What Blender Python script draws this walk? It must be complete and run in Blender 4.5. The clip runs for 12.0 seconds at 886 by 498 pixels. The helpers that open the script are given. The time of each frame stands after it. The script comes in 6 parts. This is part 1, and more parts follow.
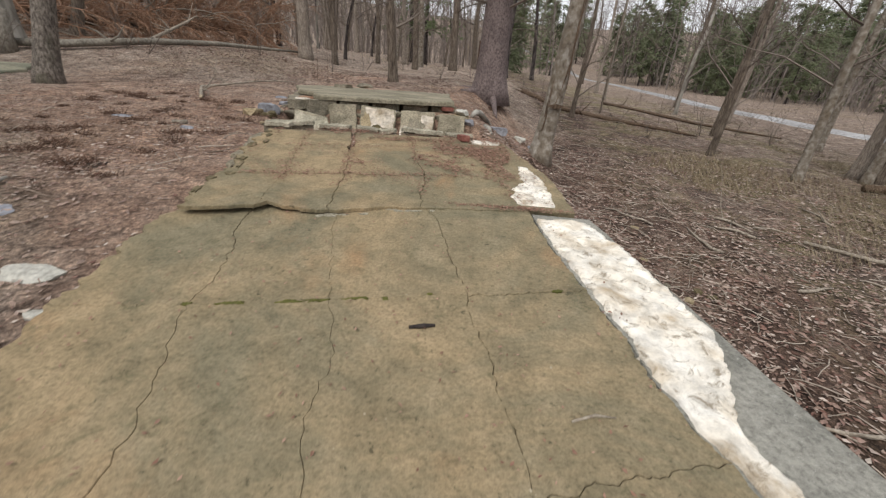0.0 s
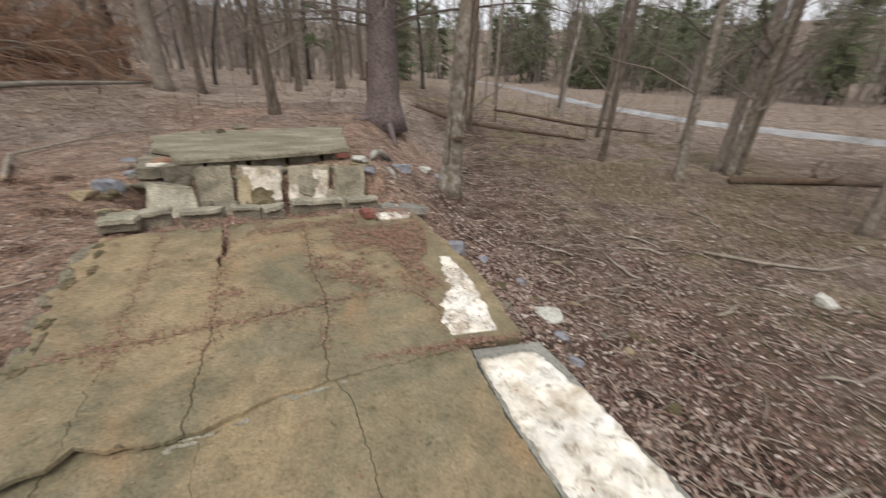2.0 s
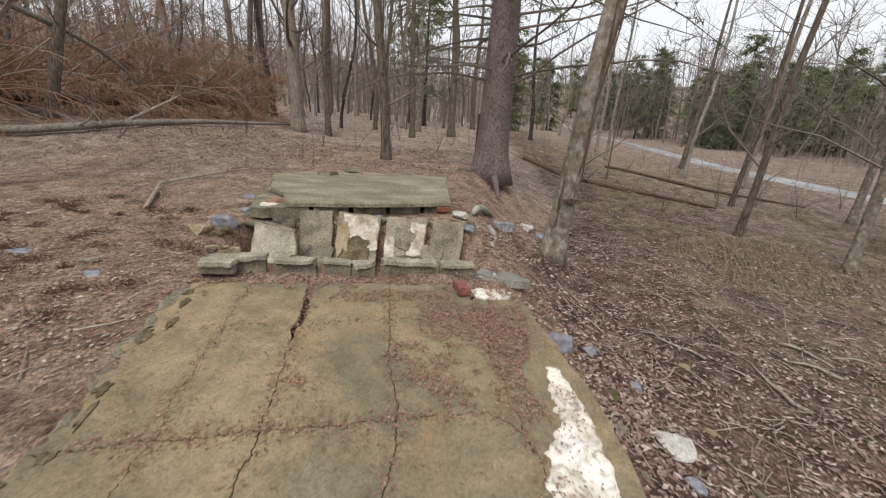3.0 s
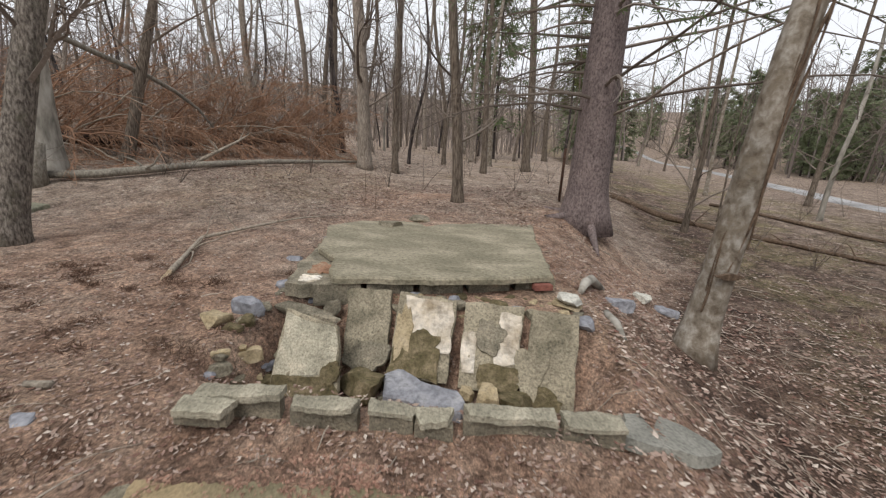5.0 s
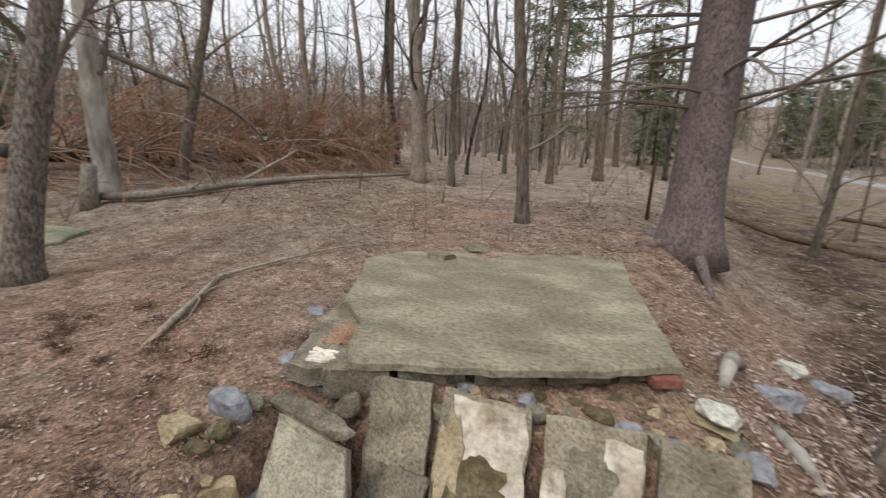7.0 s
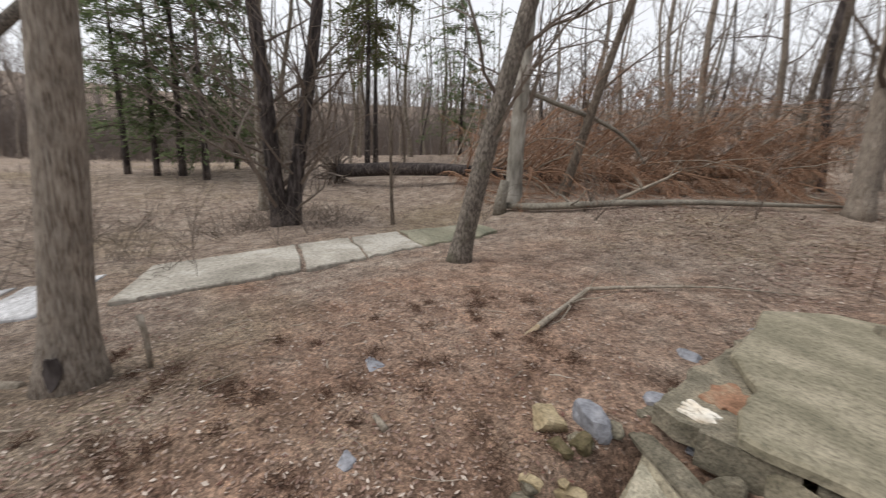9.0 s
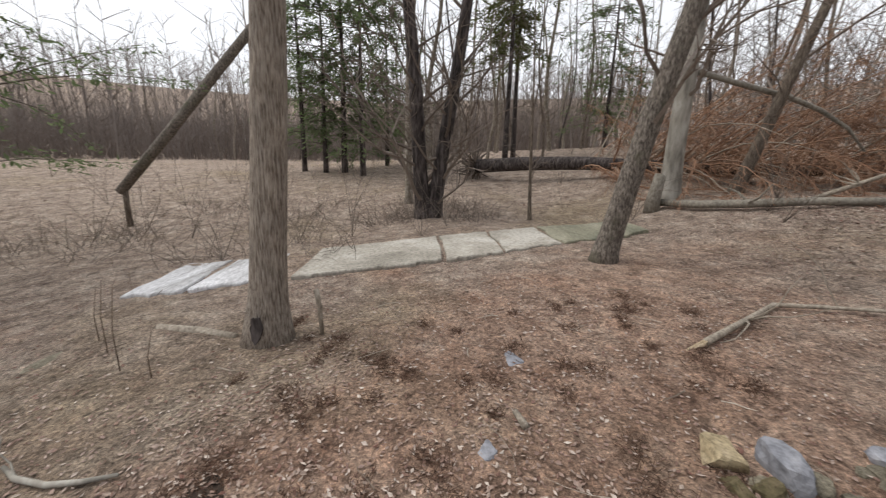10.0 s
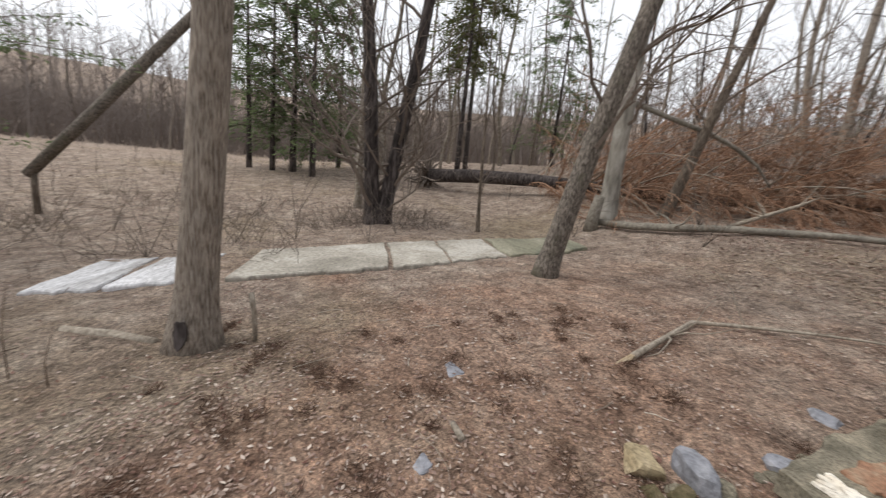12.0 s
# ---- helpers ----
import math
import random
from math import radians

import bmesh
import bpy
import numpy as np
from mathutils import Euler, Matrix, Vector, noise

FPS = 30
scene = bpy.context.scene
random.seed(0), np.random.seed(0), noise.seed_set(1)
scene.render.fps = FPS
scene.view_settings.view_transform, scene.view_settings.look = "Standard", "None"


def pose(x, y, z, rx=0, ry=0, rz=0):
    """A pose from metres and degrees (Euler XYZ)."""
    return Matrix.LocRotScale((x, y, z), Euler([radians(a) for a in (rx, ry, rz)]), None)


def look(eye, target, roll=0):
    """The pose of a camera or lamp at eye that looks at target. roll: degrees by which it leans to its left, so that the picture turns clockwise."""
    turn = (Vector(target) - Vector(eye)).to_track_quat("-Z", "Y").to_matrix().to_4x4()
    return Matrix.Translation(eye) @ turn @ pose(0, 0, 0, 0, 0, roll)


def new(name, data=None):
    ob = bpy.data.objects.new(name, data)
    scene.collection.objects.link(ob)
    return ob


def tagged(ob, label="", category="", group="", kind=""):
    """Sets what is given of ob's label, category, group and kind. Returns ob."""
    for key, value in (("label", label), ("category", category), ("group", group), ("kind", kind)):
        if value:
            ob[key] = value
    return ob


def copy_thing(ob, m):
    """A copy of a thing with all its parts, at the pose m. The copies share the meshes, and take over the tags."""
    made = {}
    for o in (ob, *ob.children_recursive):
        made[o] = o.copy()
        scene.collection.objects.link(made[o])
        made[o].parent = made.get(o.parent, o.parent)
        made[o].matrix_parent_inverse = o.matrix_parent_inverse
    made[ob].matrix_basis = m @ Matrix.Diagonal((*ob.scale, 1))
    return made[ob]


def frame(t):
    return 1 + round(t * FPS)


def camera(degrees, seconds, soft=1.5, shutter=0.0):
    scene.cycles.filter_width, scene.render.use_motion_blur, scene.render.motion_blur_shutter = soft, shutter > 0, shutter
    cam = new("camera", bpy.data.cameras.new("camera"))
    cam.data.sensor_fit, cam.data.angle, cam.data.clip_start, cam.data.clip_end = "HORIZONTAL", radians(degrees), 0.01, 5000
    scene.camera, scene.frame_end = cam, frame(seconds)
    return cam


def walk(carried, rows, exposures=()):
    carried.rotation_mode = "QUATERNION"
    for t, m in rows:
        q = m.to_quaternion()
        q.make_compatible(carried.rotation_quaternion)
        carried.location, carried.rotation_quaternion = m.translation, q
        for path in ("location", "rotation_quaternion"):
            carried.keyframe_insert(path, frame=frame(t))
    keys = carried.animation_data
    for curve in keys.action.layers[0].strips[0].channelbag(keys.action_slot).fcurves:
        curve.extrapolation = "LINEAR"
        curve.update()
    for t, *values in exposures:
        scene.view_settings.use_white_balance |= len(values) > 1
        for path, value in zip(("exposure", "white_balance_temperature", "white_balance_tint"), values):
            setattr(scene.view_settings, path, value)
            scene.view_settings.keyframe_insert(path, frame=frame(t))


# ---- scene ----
cam = camera(96.7, 12.0, 1.2, 0.3)
PATH = [
    (0, (-0.035, -0.07, 1.011), (-0.002, 1.759, 0.201), 4.6),
    (0.5, (0.013, 0.11, 1.194), (0.166, 1.929, 0.376), 2.4),
    (1, (-0.007, 0.383, 1.291), (0.527, 2.115, 0.446), 4.7),
    (1.5, (0.004, 0.571, 1.48), (0.809, 2.192, 0.63), 2.7),
    (2, (0.002, 0.826, 1.518), (0.453, 2.612, 0.739), 1.0),
    (2.5, (-0.007, 1.098, 1.592), (-0.009, 2.992, 0.948), 1.0),
    (3, (-0.011, 1.458, 1.615), (-0.003, 3.368, 1.023), 3.6),
    (3.5, (-0.026, 1.806, 1.659), (-0.17, 3.734, 1.149), 4.0),
    (3.7, (-0.028, 1.948, 1.674), (-0.303, 3.87, 1.197), 3.5),
    (5.3, (-0.503, 3.337, 1.798), (-0.836, 5.253, 1.331), 2.1),
    (5.5, (-0.527, 3.481, 1.817), (-0.872, 5.389, 1.328), 1.4),
    (6, (-0.615, 3.816, 1.806), (-0.813, 5.749, 1.333), 2.4),
    (6.5, (-0.702, 4.11, 1.845), (-0.88, 6.045, 1.372), 2.4),
    (7, (-0.725, 4.388, 1.898), (-1.326, 6.242, 1.448), 1.3),
    (7.2, (-0.742, 4.441, 1.903), (-1.448, 6.264, 1.479), 1.5),
    (8.8, (-0.954, 4.269, 1.905), (-2.677, 5.21, 1.526), 3.0),
    (9, (-0.978, 4.253, 1.907), (-2.776, 5.03, 1.499), 2.3),
    (9.5, (-1.014, 4.193, 1.9), (-2.917, 4.617, 1.454), 1.0),
    (10, (-1.042, 4.142, 1.879), (-2.986, 4.285, 1.43), 1.2),
    (10.5, (-1.071, 4.109, 1.872), (-3.01, 4.064, 1.386), 2.1),
    (11, (-1.077, 4.111, 1.866), (-3.017, 4.061, 1.383), 4.0),
    (11.5, (-1.08, 4.122, 1.873), (-3.023, 4.188, 1.402), 4.8),
    (12, (-1.061, 4.166, 1.887), (-2.981, 4.564, 1.492), 5.6),
]
walk(cam, [(t, look(eye, target, roll)) for t, eye, target, roll in PATH], [(0, -0.07), (3, -0.03), (6, 0.0), (9, 0.0), (11, 0.1), (12, 0.1)])


# ---- world and light: an overcast early-spring afternoon ----
world = bpy.data.worlds.new("sky")
scene.world = world
world.use_nodes = True
wn, wl = world.node_tree.nodes, world.node_tree.links
sky_tex = wn.new("ShaderNodeTexSky")
sky_tex.sky_type, sky_tex.sun_disc = "NISHITA", False
sky_tex.sun_elevation, sky_tex.sun_rotation = radians(48), radians(200)
sky_tex.air_density, sky_tex.dust_density, sky_tex.ozone_density = 1.0, 5.0, 1.0
cloud = wn.new("ShaderNodeHueSaturation")
cloud.inputs["Saturation"].default_value = 0.22
wl.new(sky_tex.outputs[0], cloud.inputs["Color"])
deck = wn.new("ShaderNodeMix")
deck.data_type = "RGBA"
deck.inputs[0].default_value = 0.7
deck.inputs[7].default_value = (9.6, 9.8, 10.3, 1)
wl.new(cloud.outputs[0], deck.inputs[6])
wl.new(deck.outputs[2], wn["Background"].inputs["Color"])
wn["Background"].inputs["Strength"].default_value = 0.125

sun = new("sun", bpy.data.lights.new("sun", "SUN"))
sun.data.energy, sun.data.angle, sun.data.color = 1.6, radians(30), (1.0, 0.96, 0.9)
sun.matrix_world = look((-8, -20, 30), (0, 0, 0))


# ---- materials ----
def ramp(nt, fac, stops):
    r = nt.nodes.new("ShaderNodeValToRGB")
    while len(r.color_ramp.elements) < len(stops):
        r.color_ramp.elements.new(0.5)
    for e, (p, c) in zip(r.color_ramp.elements, stops):
        e.position, e.color = p, (*c, 1)
    nt.links.new(fac, r.inputs[0])
    return r.outputs[0]


def tex(nt, scale, detail=6.0, rough=0.6, stretch=(1, 1, 1), distort=0.0, space="Object"):
    co, mp, n = nt.nodes.new("ShaderNodeTexCoord"), nt.nodes.new("ShaderNodeMapping"), nt.nodes.new("ShaderNodeTexNoise")
    mp.inputs["Scale"].default_value = stretch
    nt.links.new(co.outputs[space], mp.inputs[0])
    nt.links.new(mp.outputs[0], n.inputs["Vector"])
    n.inputs["Scale"].default_value, n.inputs["Detail"].default_value = scale, detail
    n.inputs["Roughness"].default_value, n.inputs["Distortion"].default_value = rough, distort
    return n.outputs["Fac"]


def mix(nt, fac, a, b, mode="MIX"):
    m = nt.nodes.new("ShaderNodeMix")
    m.data_type, m.blend_type = "RGBA", mode
    for sock, v in ((m.inputs[0], fac), (m.inputs[6], a), (m.inputs[7], b)):
        if hasattr(v, "is_linked"):
            nt.links.new(v, sock)
        else:
            sock.default_value = v if isinstance(v, (int, float)) else (*v, 1)
    return m.outputs[2]


def mapped(nt, value, lo, hi):
    n = nt.nodes.new("ShaderNodeMapRange")
    n.inputs["From Min"].default_value, n.inputs["From Max"].default_value = lo, hi
    nt.links.new(value, n.inputs[0])
    return n.outputs[0]


def start(name, rough=0.9):
    m = bpy.data.materials.new(name)
    m.use_nodes = True
    b = m.node_tree.nodes["Principled BSDF"]
    b.inputs["Roughness"].default_value = rough
    b.inputs["Specular IOR Level"].default_value = 0.25
    return m, m.node_tree, b


def bump(nt, b, height, strength, dist):
    n = nt.nodes.new("ShaderNodeBump")
    n.inputs["Strength"].default_value, n.inputs["Distance"].default_value = strength, dist
    nt.links.new(height, n.inputs["Height"])
    nt.links.new(n.outputs[0], b.inputs["Normal"])


def mottled(name, c1, c2, c3, big=1.2, fine=25.0, rough=0.9, relief=0.4, dist=0.01, stretch=(1, 1, 1), vary=0.0, speck=None, space="Object", many=0.56, grain=0.75):
    """Two scales of variation between three colours, with grain relief; vary: from piece to piece."""
    m, nt, b = start(name, rough)
    f1, f2 = tex(nt, big, 5, 0.6, stretch, 0.4, space), tex(nt, fine, 8, 0.7, stretch, 0, space)
    col = ramp(nt, f1, [(0.3, c1), (0.5, c2), (0.72, c3)])
    col = mix(nt, grain, col, ramp(nt, f2, [(0.33, (0.42, 0.41, 0.40)), (0.5, (1.0, 0.99, 0.98)), (0.67, (1.42, 1.40, 1.37))]), "MULTIPLY")
    if speck:
        f3 = tex(nt, fine * 1.6, 6, 0.7, stretch, 0.8, space)
        col = mix(nt, ramp(nt, f3, [(many, (0, 0, 0)), (many + 0.13, (0.85, 0.85, 0.85))]), col, speck)
    if vary:
        info = nt.nodes.new("ShaderNodeObjectInfo")
        k = nt.nodes.new("ShaderNodeMapRange")
        k.inputs["To Min"].default_value, k.inputs["To Max"].default_value = 1 - vary, 1 + vary
        nt.links.new(info.outputs["Random"], k.inputs[0])
        hs = nt.nodes.new("ShaderNodeHueSaturation")
        nt.links.new(k.outputs[0], hs.inputs["Value"])
        nt.links.new(col, hs.inputs["Color"])
        col = hs.outputs[0]
    nt.links.new(col, b.inputs["Base Color"])
    bump(nt, b, f2, relief, dist)
    return m


def islands(name, colours, rough=0.9, grain=30.0, thin=0.0):
    """Colour by piece of a joined mesh."""
    m, nt, b = start(name, rough)
    g = nt.nodes.new("ShaderNodeNewGeometry")
    n = len(colours)
    col = ramp(nt, g.outputs["Random Per Island"], [(i / max(1, n - 1), c) for i, c in enumerate(colours)])
    col = mix(nt, 0.6, col, ramp(nt, tex(nt, grain, 4), [(0.3, (0.5, 0.5, 0.5)), (0.7, (1.3, 1.3, 1.3))]), "MULTIPLY")
    nt.links.new(col, b.inputs["Base Color"])
    if thin:
        t, s = nt.nodes.new("ShaderNodeBsdfTranslucent"), nt.nodes.new("ShaderNodeMixShader")
        s.inputs[0].default_value = thin
        nt.links.new(col, t.inputs["Color"])
        nt.links.new(b.outputs[0], s.inputs[1])
        nt.links.new(t.outputs[0], s.inputs[2])
        nt.links.new(s.outputs[0], nt.nodes["Material Output"].inputs["Surface"])
    return m


def bark(name, c1, c2, c3, scale=9.0, flat=0.18, relief=0.9, lichen=None, hard=0.14):
    m, nt, b = start(name, 0.92)
    f1 = tex(nt, scale, 6, 0.6, (1, 1, flat), 0.25)
    f2 = tex(nt, scale * 0.12, 4, 0.6, (1, 1, 0.5))
    col = ramp(nt, f1, [(0.5 - hard, c1), (0.5, c2), (0.5 + hard, c3)])
    col = mix(nt, 0.6, col, ramp(nt, f2, [(0.3, (0.6, 0.6, 0.6)), (0.7, (1.3, 1.28, 1.25))]), "MULTIPLY")
    if lichen:
        col = mix(nt, ramp(nt, tex(nt, 1.6, 6, 0.7), [(0.52, (0, 0, 0)), (0.66, (0.8, 0.8, 0.8))]), col, lichen)
    nt.links.new(col, b.inputs["Base Color"])
    bump(nt, b, f1, relief, 0.03)
    return m


def litter(name):
    """Leaf litter, needles and bare soil on the forest floor."""
    m, nt, b = start(name, 0.95)
    patch, blot, clump = tex(nt, 0.35, 5, 0.6, distort=0.5), tex(nt, 2.3, 7, 0.7), tex(nt, 7.5, 7, 0.75, distort=0.8)
    fleck, fibre = tex(nt, 34, 6, 0.75, distort=0.5), tex(nt, 60, 5, 0.7, (1, 0.3, 1), 2.5)
    needle = ramp(nt, blot, [(0.3, (0.180, 0.108, 0.075)), (0.5, (0.405, 0.272, 0.200)), (0.7, (0.540, 0.400, 0.308))])
    leaf_c = ramp(nt, blot, [(0.28, (0.165, 0.124, 0.098)), (0.5, (0.345, 0.276, 0.224)), (0.72, (0.520, 0.445, 0.372))])
    straw = ramp(nt, blot, [(0.3, (0.200, 0.150, 0.098)), (0.7, (0.410, 0.335, 0.235))])
    dist = nt.nodes.new("ShaderNodeVectorMath")
    dist.operation = "DISTANCE"
    dist.inputs[1].default_value = (-1.0, 6.0, 0.0)
    nt.links.new(nt.nodes.new("ShaderNodeTexCoord").outputs["Object"], dist.inputs[0])
    away = nt.nodes.new("ShaderNodeMath")
    away.operation = "MULTIPLY_ADD"
    away.inputs[1].default_value = 0.045
    nt.links.new(dist.outputs["Value"], away.inputs[0])
    nt.links.new(patch, away.inputs[2])
    col = mix(nt, ramp(nt, away.outputs[0], [(0.62, (0, 0, 0)), (0.82, (1, 1, 1))]), needle, leaf_c)
    col = mix(nt, ramp(nt, tex(nt, 0.21, 4, 0.6), [(0.54, (0, 0, 0)), (0.68, (0.8, 0.8, 0.8))]), col, straw)
    col = mix(nt, ramp(nt, tex(nt, 1.1, 7, 0.72), [(0.63, (0, 0, 0)), (0.71, (0.75, 0.75, 0.75))]), col, (0.075, 0.048, 0.037))
    sx = nt.nodes.new("ShaderNodeSeparateXYZ")
    nt.links.new(nt.nodes.new("ShaderNodeTexCoord").outputs["Object"], sx.inputs[0])
    zone = nt.nodes.new("ShaderNodeMath")
    zone.operation = "MULTIPLY_ADD"
    zone.inputs[1].default_value, zone.inputs[2].default_value = 2.4, -1.2
    nt.links.new(tex(nt, 0.8, 6, 0.7, distort=0.6), zone.inputs[0])
    bank = nt.nodes.new("ShaderNodeMath")
    nt.links.new(sx.outputs[0], bank.inputs[0])
    nt.links.new(zone.outputs[0], bank.inputs[1])
    far_y = nt.nodes.new("ShaderNodeMath")
    far_y.operation = "MULTIPLY_ADD"
    far_y.inputs[1].default_value = -2.2
    nt.links.new(mapped(nt, sx.outputs[1], 7.5, 12.0), far_y.inputs[0])
    nt.links.new(bank.outputs[0], far_y.inputs[2])
    bank = far_y
    wet = ramp(nt, mapped(nt, bank.outputs[0], -1, 9), [(0.17, (0, 0, 0)), (0.25, (0.92, 0.92, 0.92)), (0.45, (0.80, 0.80, 0.80)), (0.80, (0.35, 0.35, 0.35))])
    col = mix(nt, wet, col, ramp(nt, blot, [(0.36, (0.030, 0.019, 0.015)), (0.47, (0.080, 0.050, 0.038)), (0.56, (0.142, 0.095, 0.074)), (0.68, (0.280, 0.218, 0.178))]))
    green = nt.nodes.new("ShaderNodeMath")
    green.operation = "MULTIPLY"
    nt.links.new(ramp(nt, mapped(nt, sx.outputs[0], 2, 14), [(0.05, (0, 0, 0)), (0.25, (1, 1, 1)), (0.7, (1, 1, 1)), (0.9, (0, 0, 0))]), green.inputs[0])
    nt.links.new(ramp(nt, tex(nt, 0.55, 6, 0.7, distort=0.4), [(0.46, (0, 0, 0)), (0.58, (0.8, 0.8, 0.8))]), green.inputs[1])
    col = mix(nt, green.outputs[0], col, ramp(nt, blot, [(0.35, (0.110, 0.095, 0.045)), (0.65, (0.300, 0.255, 0.150))]))
    col = mix(nt, 0.85, col, ramp(nt, clump, [(0.34, (0.30, 0.27, 0.26)), (0.48, (1, 1, 1)), (0.66, (1.5, 1.46, 1.42))]), "MULTIPLY")
    col = mix(nt, 0.95, col, ramp(nt, fleck, [(0.33, (0.30, 0.28, 0.27)), (0.5, (1, 1, 1)), (0.66, (1.8, 1.75, 1.7))]), "MULTIPLY")
    col = mix(nt, 0.7, col, ramp(nt, fibre, [(0.38, (0.5, 0.47, 0.45)), (0.58, (1.1, 1.1, 1.1)), (0.70, (1.9, 1.85, 1.75))]), "MULTIPLY")
    nt.links.new(col, b.inputs["Base Color"])
    h = nt.nodes.new("ShaderNodeMath")
    h.operation = "ADD"
    nt.links.new(fleck, h.inputs[0])
    nt.links.new(clump, h.inputs[1])
    bump(nt, b, h.outputs[0], 1.0, 0.05)
    return m


def old_concrete(name):
    """Tan concrete with grey-green algae, dark lichen flecks and sandy grain."""
    m, nt, b = start(name, 0.94)
    zone, mottle, grain = tex(nt, 0.9, 6, 0.65, distort=0.8), tex(nt, 5.5, 8, 0.75, distort=0.3), tex(nt, 70, 8, 0.75)
    col = ramp(nt, mottle, [(0.3, (0.180, 0.142, 0.084)), (0.5, (0.285, 0.218, 0.128)), (0.70, (0.375, 0.280, 0.168))])
    alga = ramp(nt, mottle, [(0.3, (0.112, 0.102, 0.064)), (0.55, (0.180, 0.161, 0.105)), (0.75, (0.240, 0.214, 0.145))])
    col = mix(nt, ramp(nt, zone, [(0.40, (0.85, 0.85, 0.85)), (0.58, (0.04, 0.04, 0.04))]), col, alga)
    col = mix(nt, ramp(nt, tex(nt, 1.7, 5, 0.6, distort=0.5), [(0.58, (0, 0, 0)), (0.74, (0.55, 0.55, 0.55))]), col, (0.330, 0.195, 0.100))
    col = mix(nt, ramp(nt, tex(nt, 9, 7, 0.75, distort=1.2), [(0.56, (0, 0, 0)), (0.70, (0.7, 0.7, 0.7))]), col, (0.105, 0.098, 0.054))
    col = mix(nt, ramp(nt, tex(nt, 26, 5, 0.7, distort=0.6), [(0.62, (0, 0, 0)), (0.69, (0.75, 0.75, 0.75))]), col, (0.065, 0.060, 0.036))
    col = mix(nt, ramp(nt, tex(nt, 38, 4, 0.6), [(0.70, (0, 0, 0)), (0.76, (0.6, 0.6, 0.6))]), col, (0.52, 0.47, 0.36))
    col = mix(nt, 0.6, col, ramp(nt, grain, [(0.36, (0.5, 0.49, 0.47)), (0.5, (1, 1, 1)), (0.66, (1.45, 1.43, 1.4))]), "MULTIPLY")
    nt.links.new(col, b.inputs["Base Color"])
    h = nt.nodes.new("ShaderNodeMath")
    nt.links.new(grain, h.inputs[0])
    nt.links.new(mottle, h.inputs[1])
    bump(nt, b, h.outputs[0], 0.5, 0.008)
    return m


M_GROUND = litter("leaf_litter")
M_CONC = old_concrete("weathered_concrete")
M_CONC_MOSS = mottled("mossy_concrete", (0.110, 0.115, 0.085), (0.215, 0.205, 0.150), (0.330, 0.315, 0.245), 1.6, 24, 0.93, 0.5, 0.008, (0.5, 1.5, 1), vary=0.05)
M_PLATFORM = mottled("green_grey_concrete", (0.160, 0.146, 0.104), (0.232, 0.210, 0.152), (0.370, 0.330, 0.250), 1.9, 26, 0.92, 0.6, 0.010, (0.8, 1.25, 1), speck=(0.12, 0.11, 0.075), many=0.58, grain=0.85)
M_BLOCK = mottled("rough_block_concrete", (0.105, 0.094, 0.068), (0.230, 0.206, 0.156), (0.385, 0.335, 0.250), 5.0, 55, 0.95, 1.0, 0.02, vary=0.15, speck=(0.07, 0.065, 0.045), many=0.60, grain=0.95)
M_PANEL = mottled("stucco_concrete", (0.155, 0.138, 0.098), (0.275, 0.243, 0.178), (0.400, 0.355, 0.262), 3.5, 48, 0.95, 1.0, 0.02, vary=0.08, speck=(0.085, 0.075, 0.052), many=0.59, grain=0.95)
M_PLASTER = mottled("white_lime_plaster", (0.430, 0.345, 0.240), (0.730, 0.680, 0.590), (0.840, 0.815, 0.755), 6.0, 9, 0.9, 0.8, 0.016, speck=(0.21, 0.165, 0.11), many=0.53, grain=0.6)
M_LIP = mottled("pale_crumbling_concrete", (0.220, 0.205, 0.155), (0.390, 0.362, 0.280), (0.560, 0.510, 0.400), 5.0, 55, 0.95, 1.0, 0.02, vary=0.12, speck=(0.10, 0.09, 0.06), many=0.57)
M_KERB = mottled("grey_aggregate_concrete", (0.150, 0.148, 0.130), (0.250, 0.245, 0.215), (0.340, 0.330, 0.290), 2.0, 45, 0.94, 0.9, 0.012, speck=(0.42, 0.41, 0.37))
M_CREAM = mottled("cream_lime_plaster", (0.300, 0.245, 0.172), (0.530, 0.470, 0.385), (0.680, 0.630, 0.555), 4.0, 12, 0.92, 1.0, 0.025)
M_MUD = mottled("mossy_rubble_mortar", (0.065, 0.056, 0.026), (0.135, 0.110, 0.062), (0.270, 0.215, 0.138), 7, 40, 0.96, 1.0, 0.02, vary=0.1, speck=(0.09, 0.10, 0.03), many=0.57)
M_BLUE = mottled("blue_grey_slate", (0.165, 0.170, 0.192), (0.248, 0.253, 0.278), (0.350, 0.352, 0.368), 5, 18, 0.8, 0.4, 0.006, vary=0.12)
M_TAN = mottled("tan_sandstone", (0.230, 0.180, 0.105), (0.350, 0.285, 0.180), (0.460, 0.380, 0.270), 5, 40, 0.9, 0.6, 0.01, vary=0.15)
M_PALE = mottled("pale_stone", (0.330, 0.320, 0.280), (0.480, 0.470, 0.420), (0.600, 0.590, 0.540), 4, 30, 0.9, 0.5, 0.008, vary=0.1)
M_MOSS = mottled("moss", (0.070, 0.075, 0.020), (0.130, 0.130, 0.035), (0.190, 0.170, 0.060), 8, 60, 0.97, 1.0, 0.02)
M_BRICK = mottled("red_brick", (0.140, 0.058, 0.046), (0.225, 0.088, 0.068), (0.300, 0.150, 0.115), 10, 60, 0.9, 0.5, 0.004)
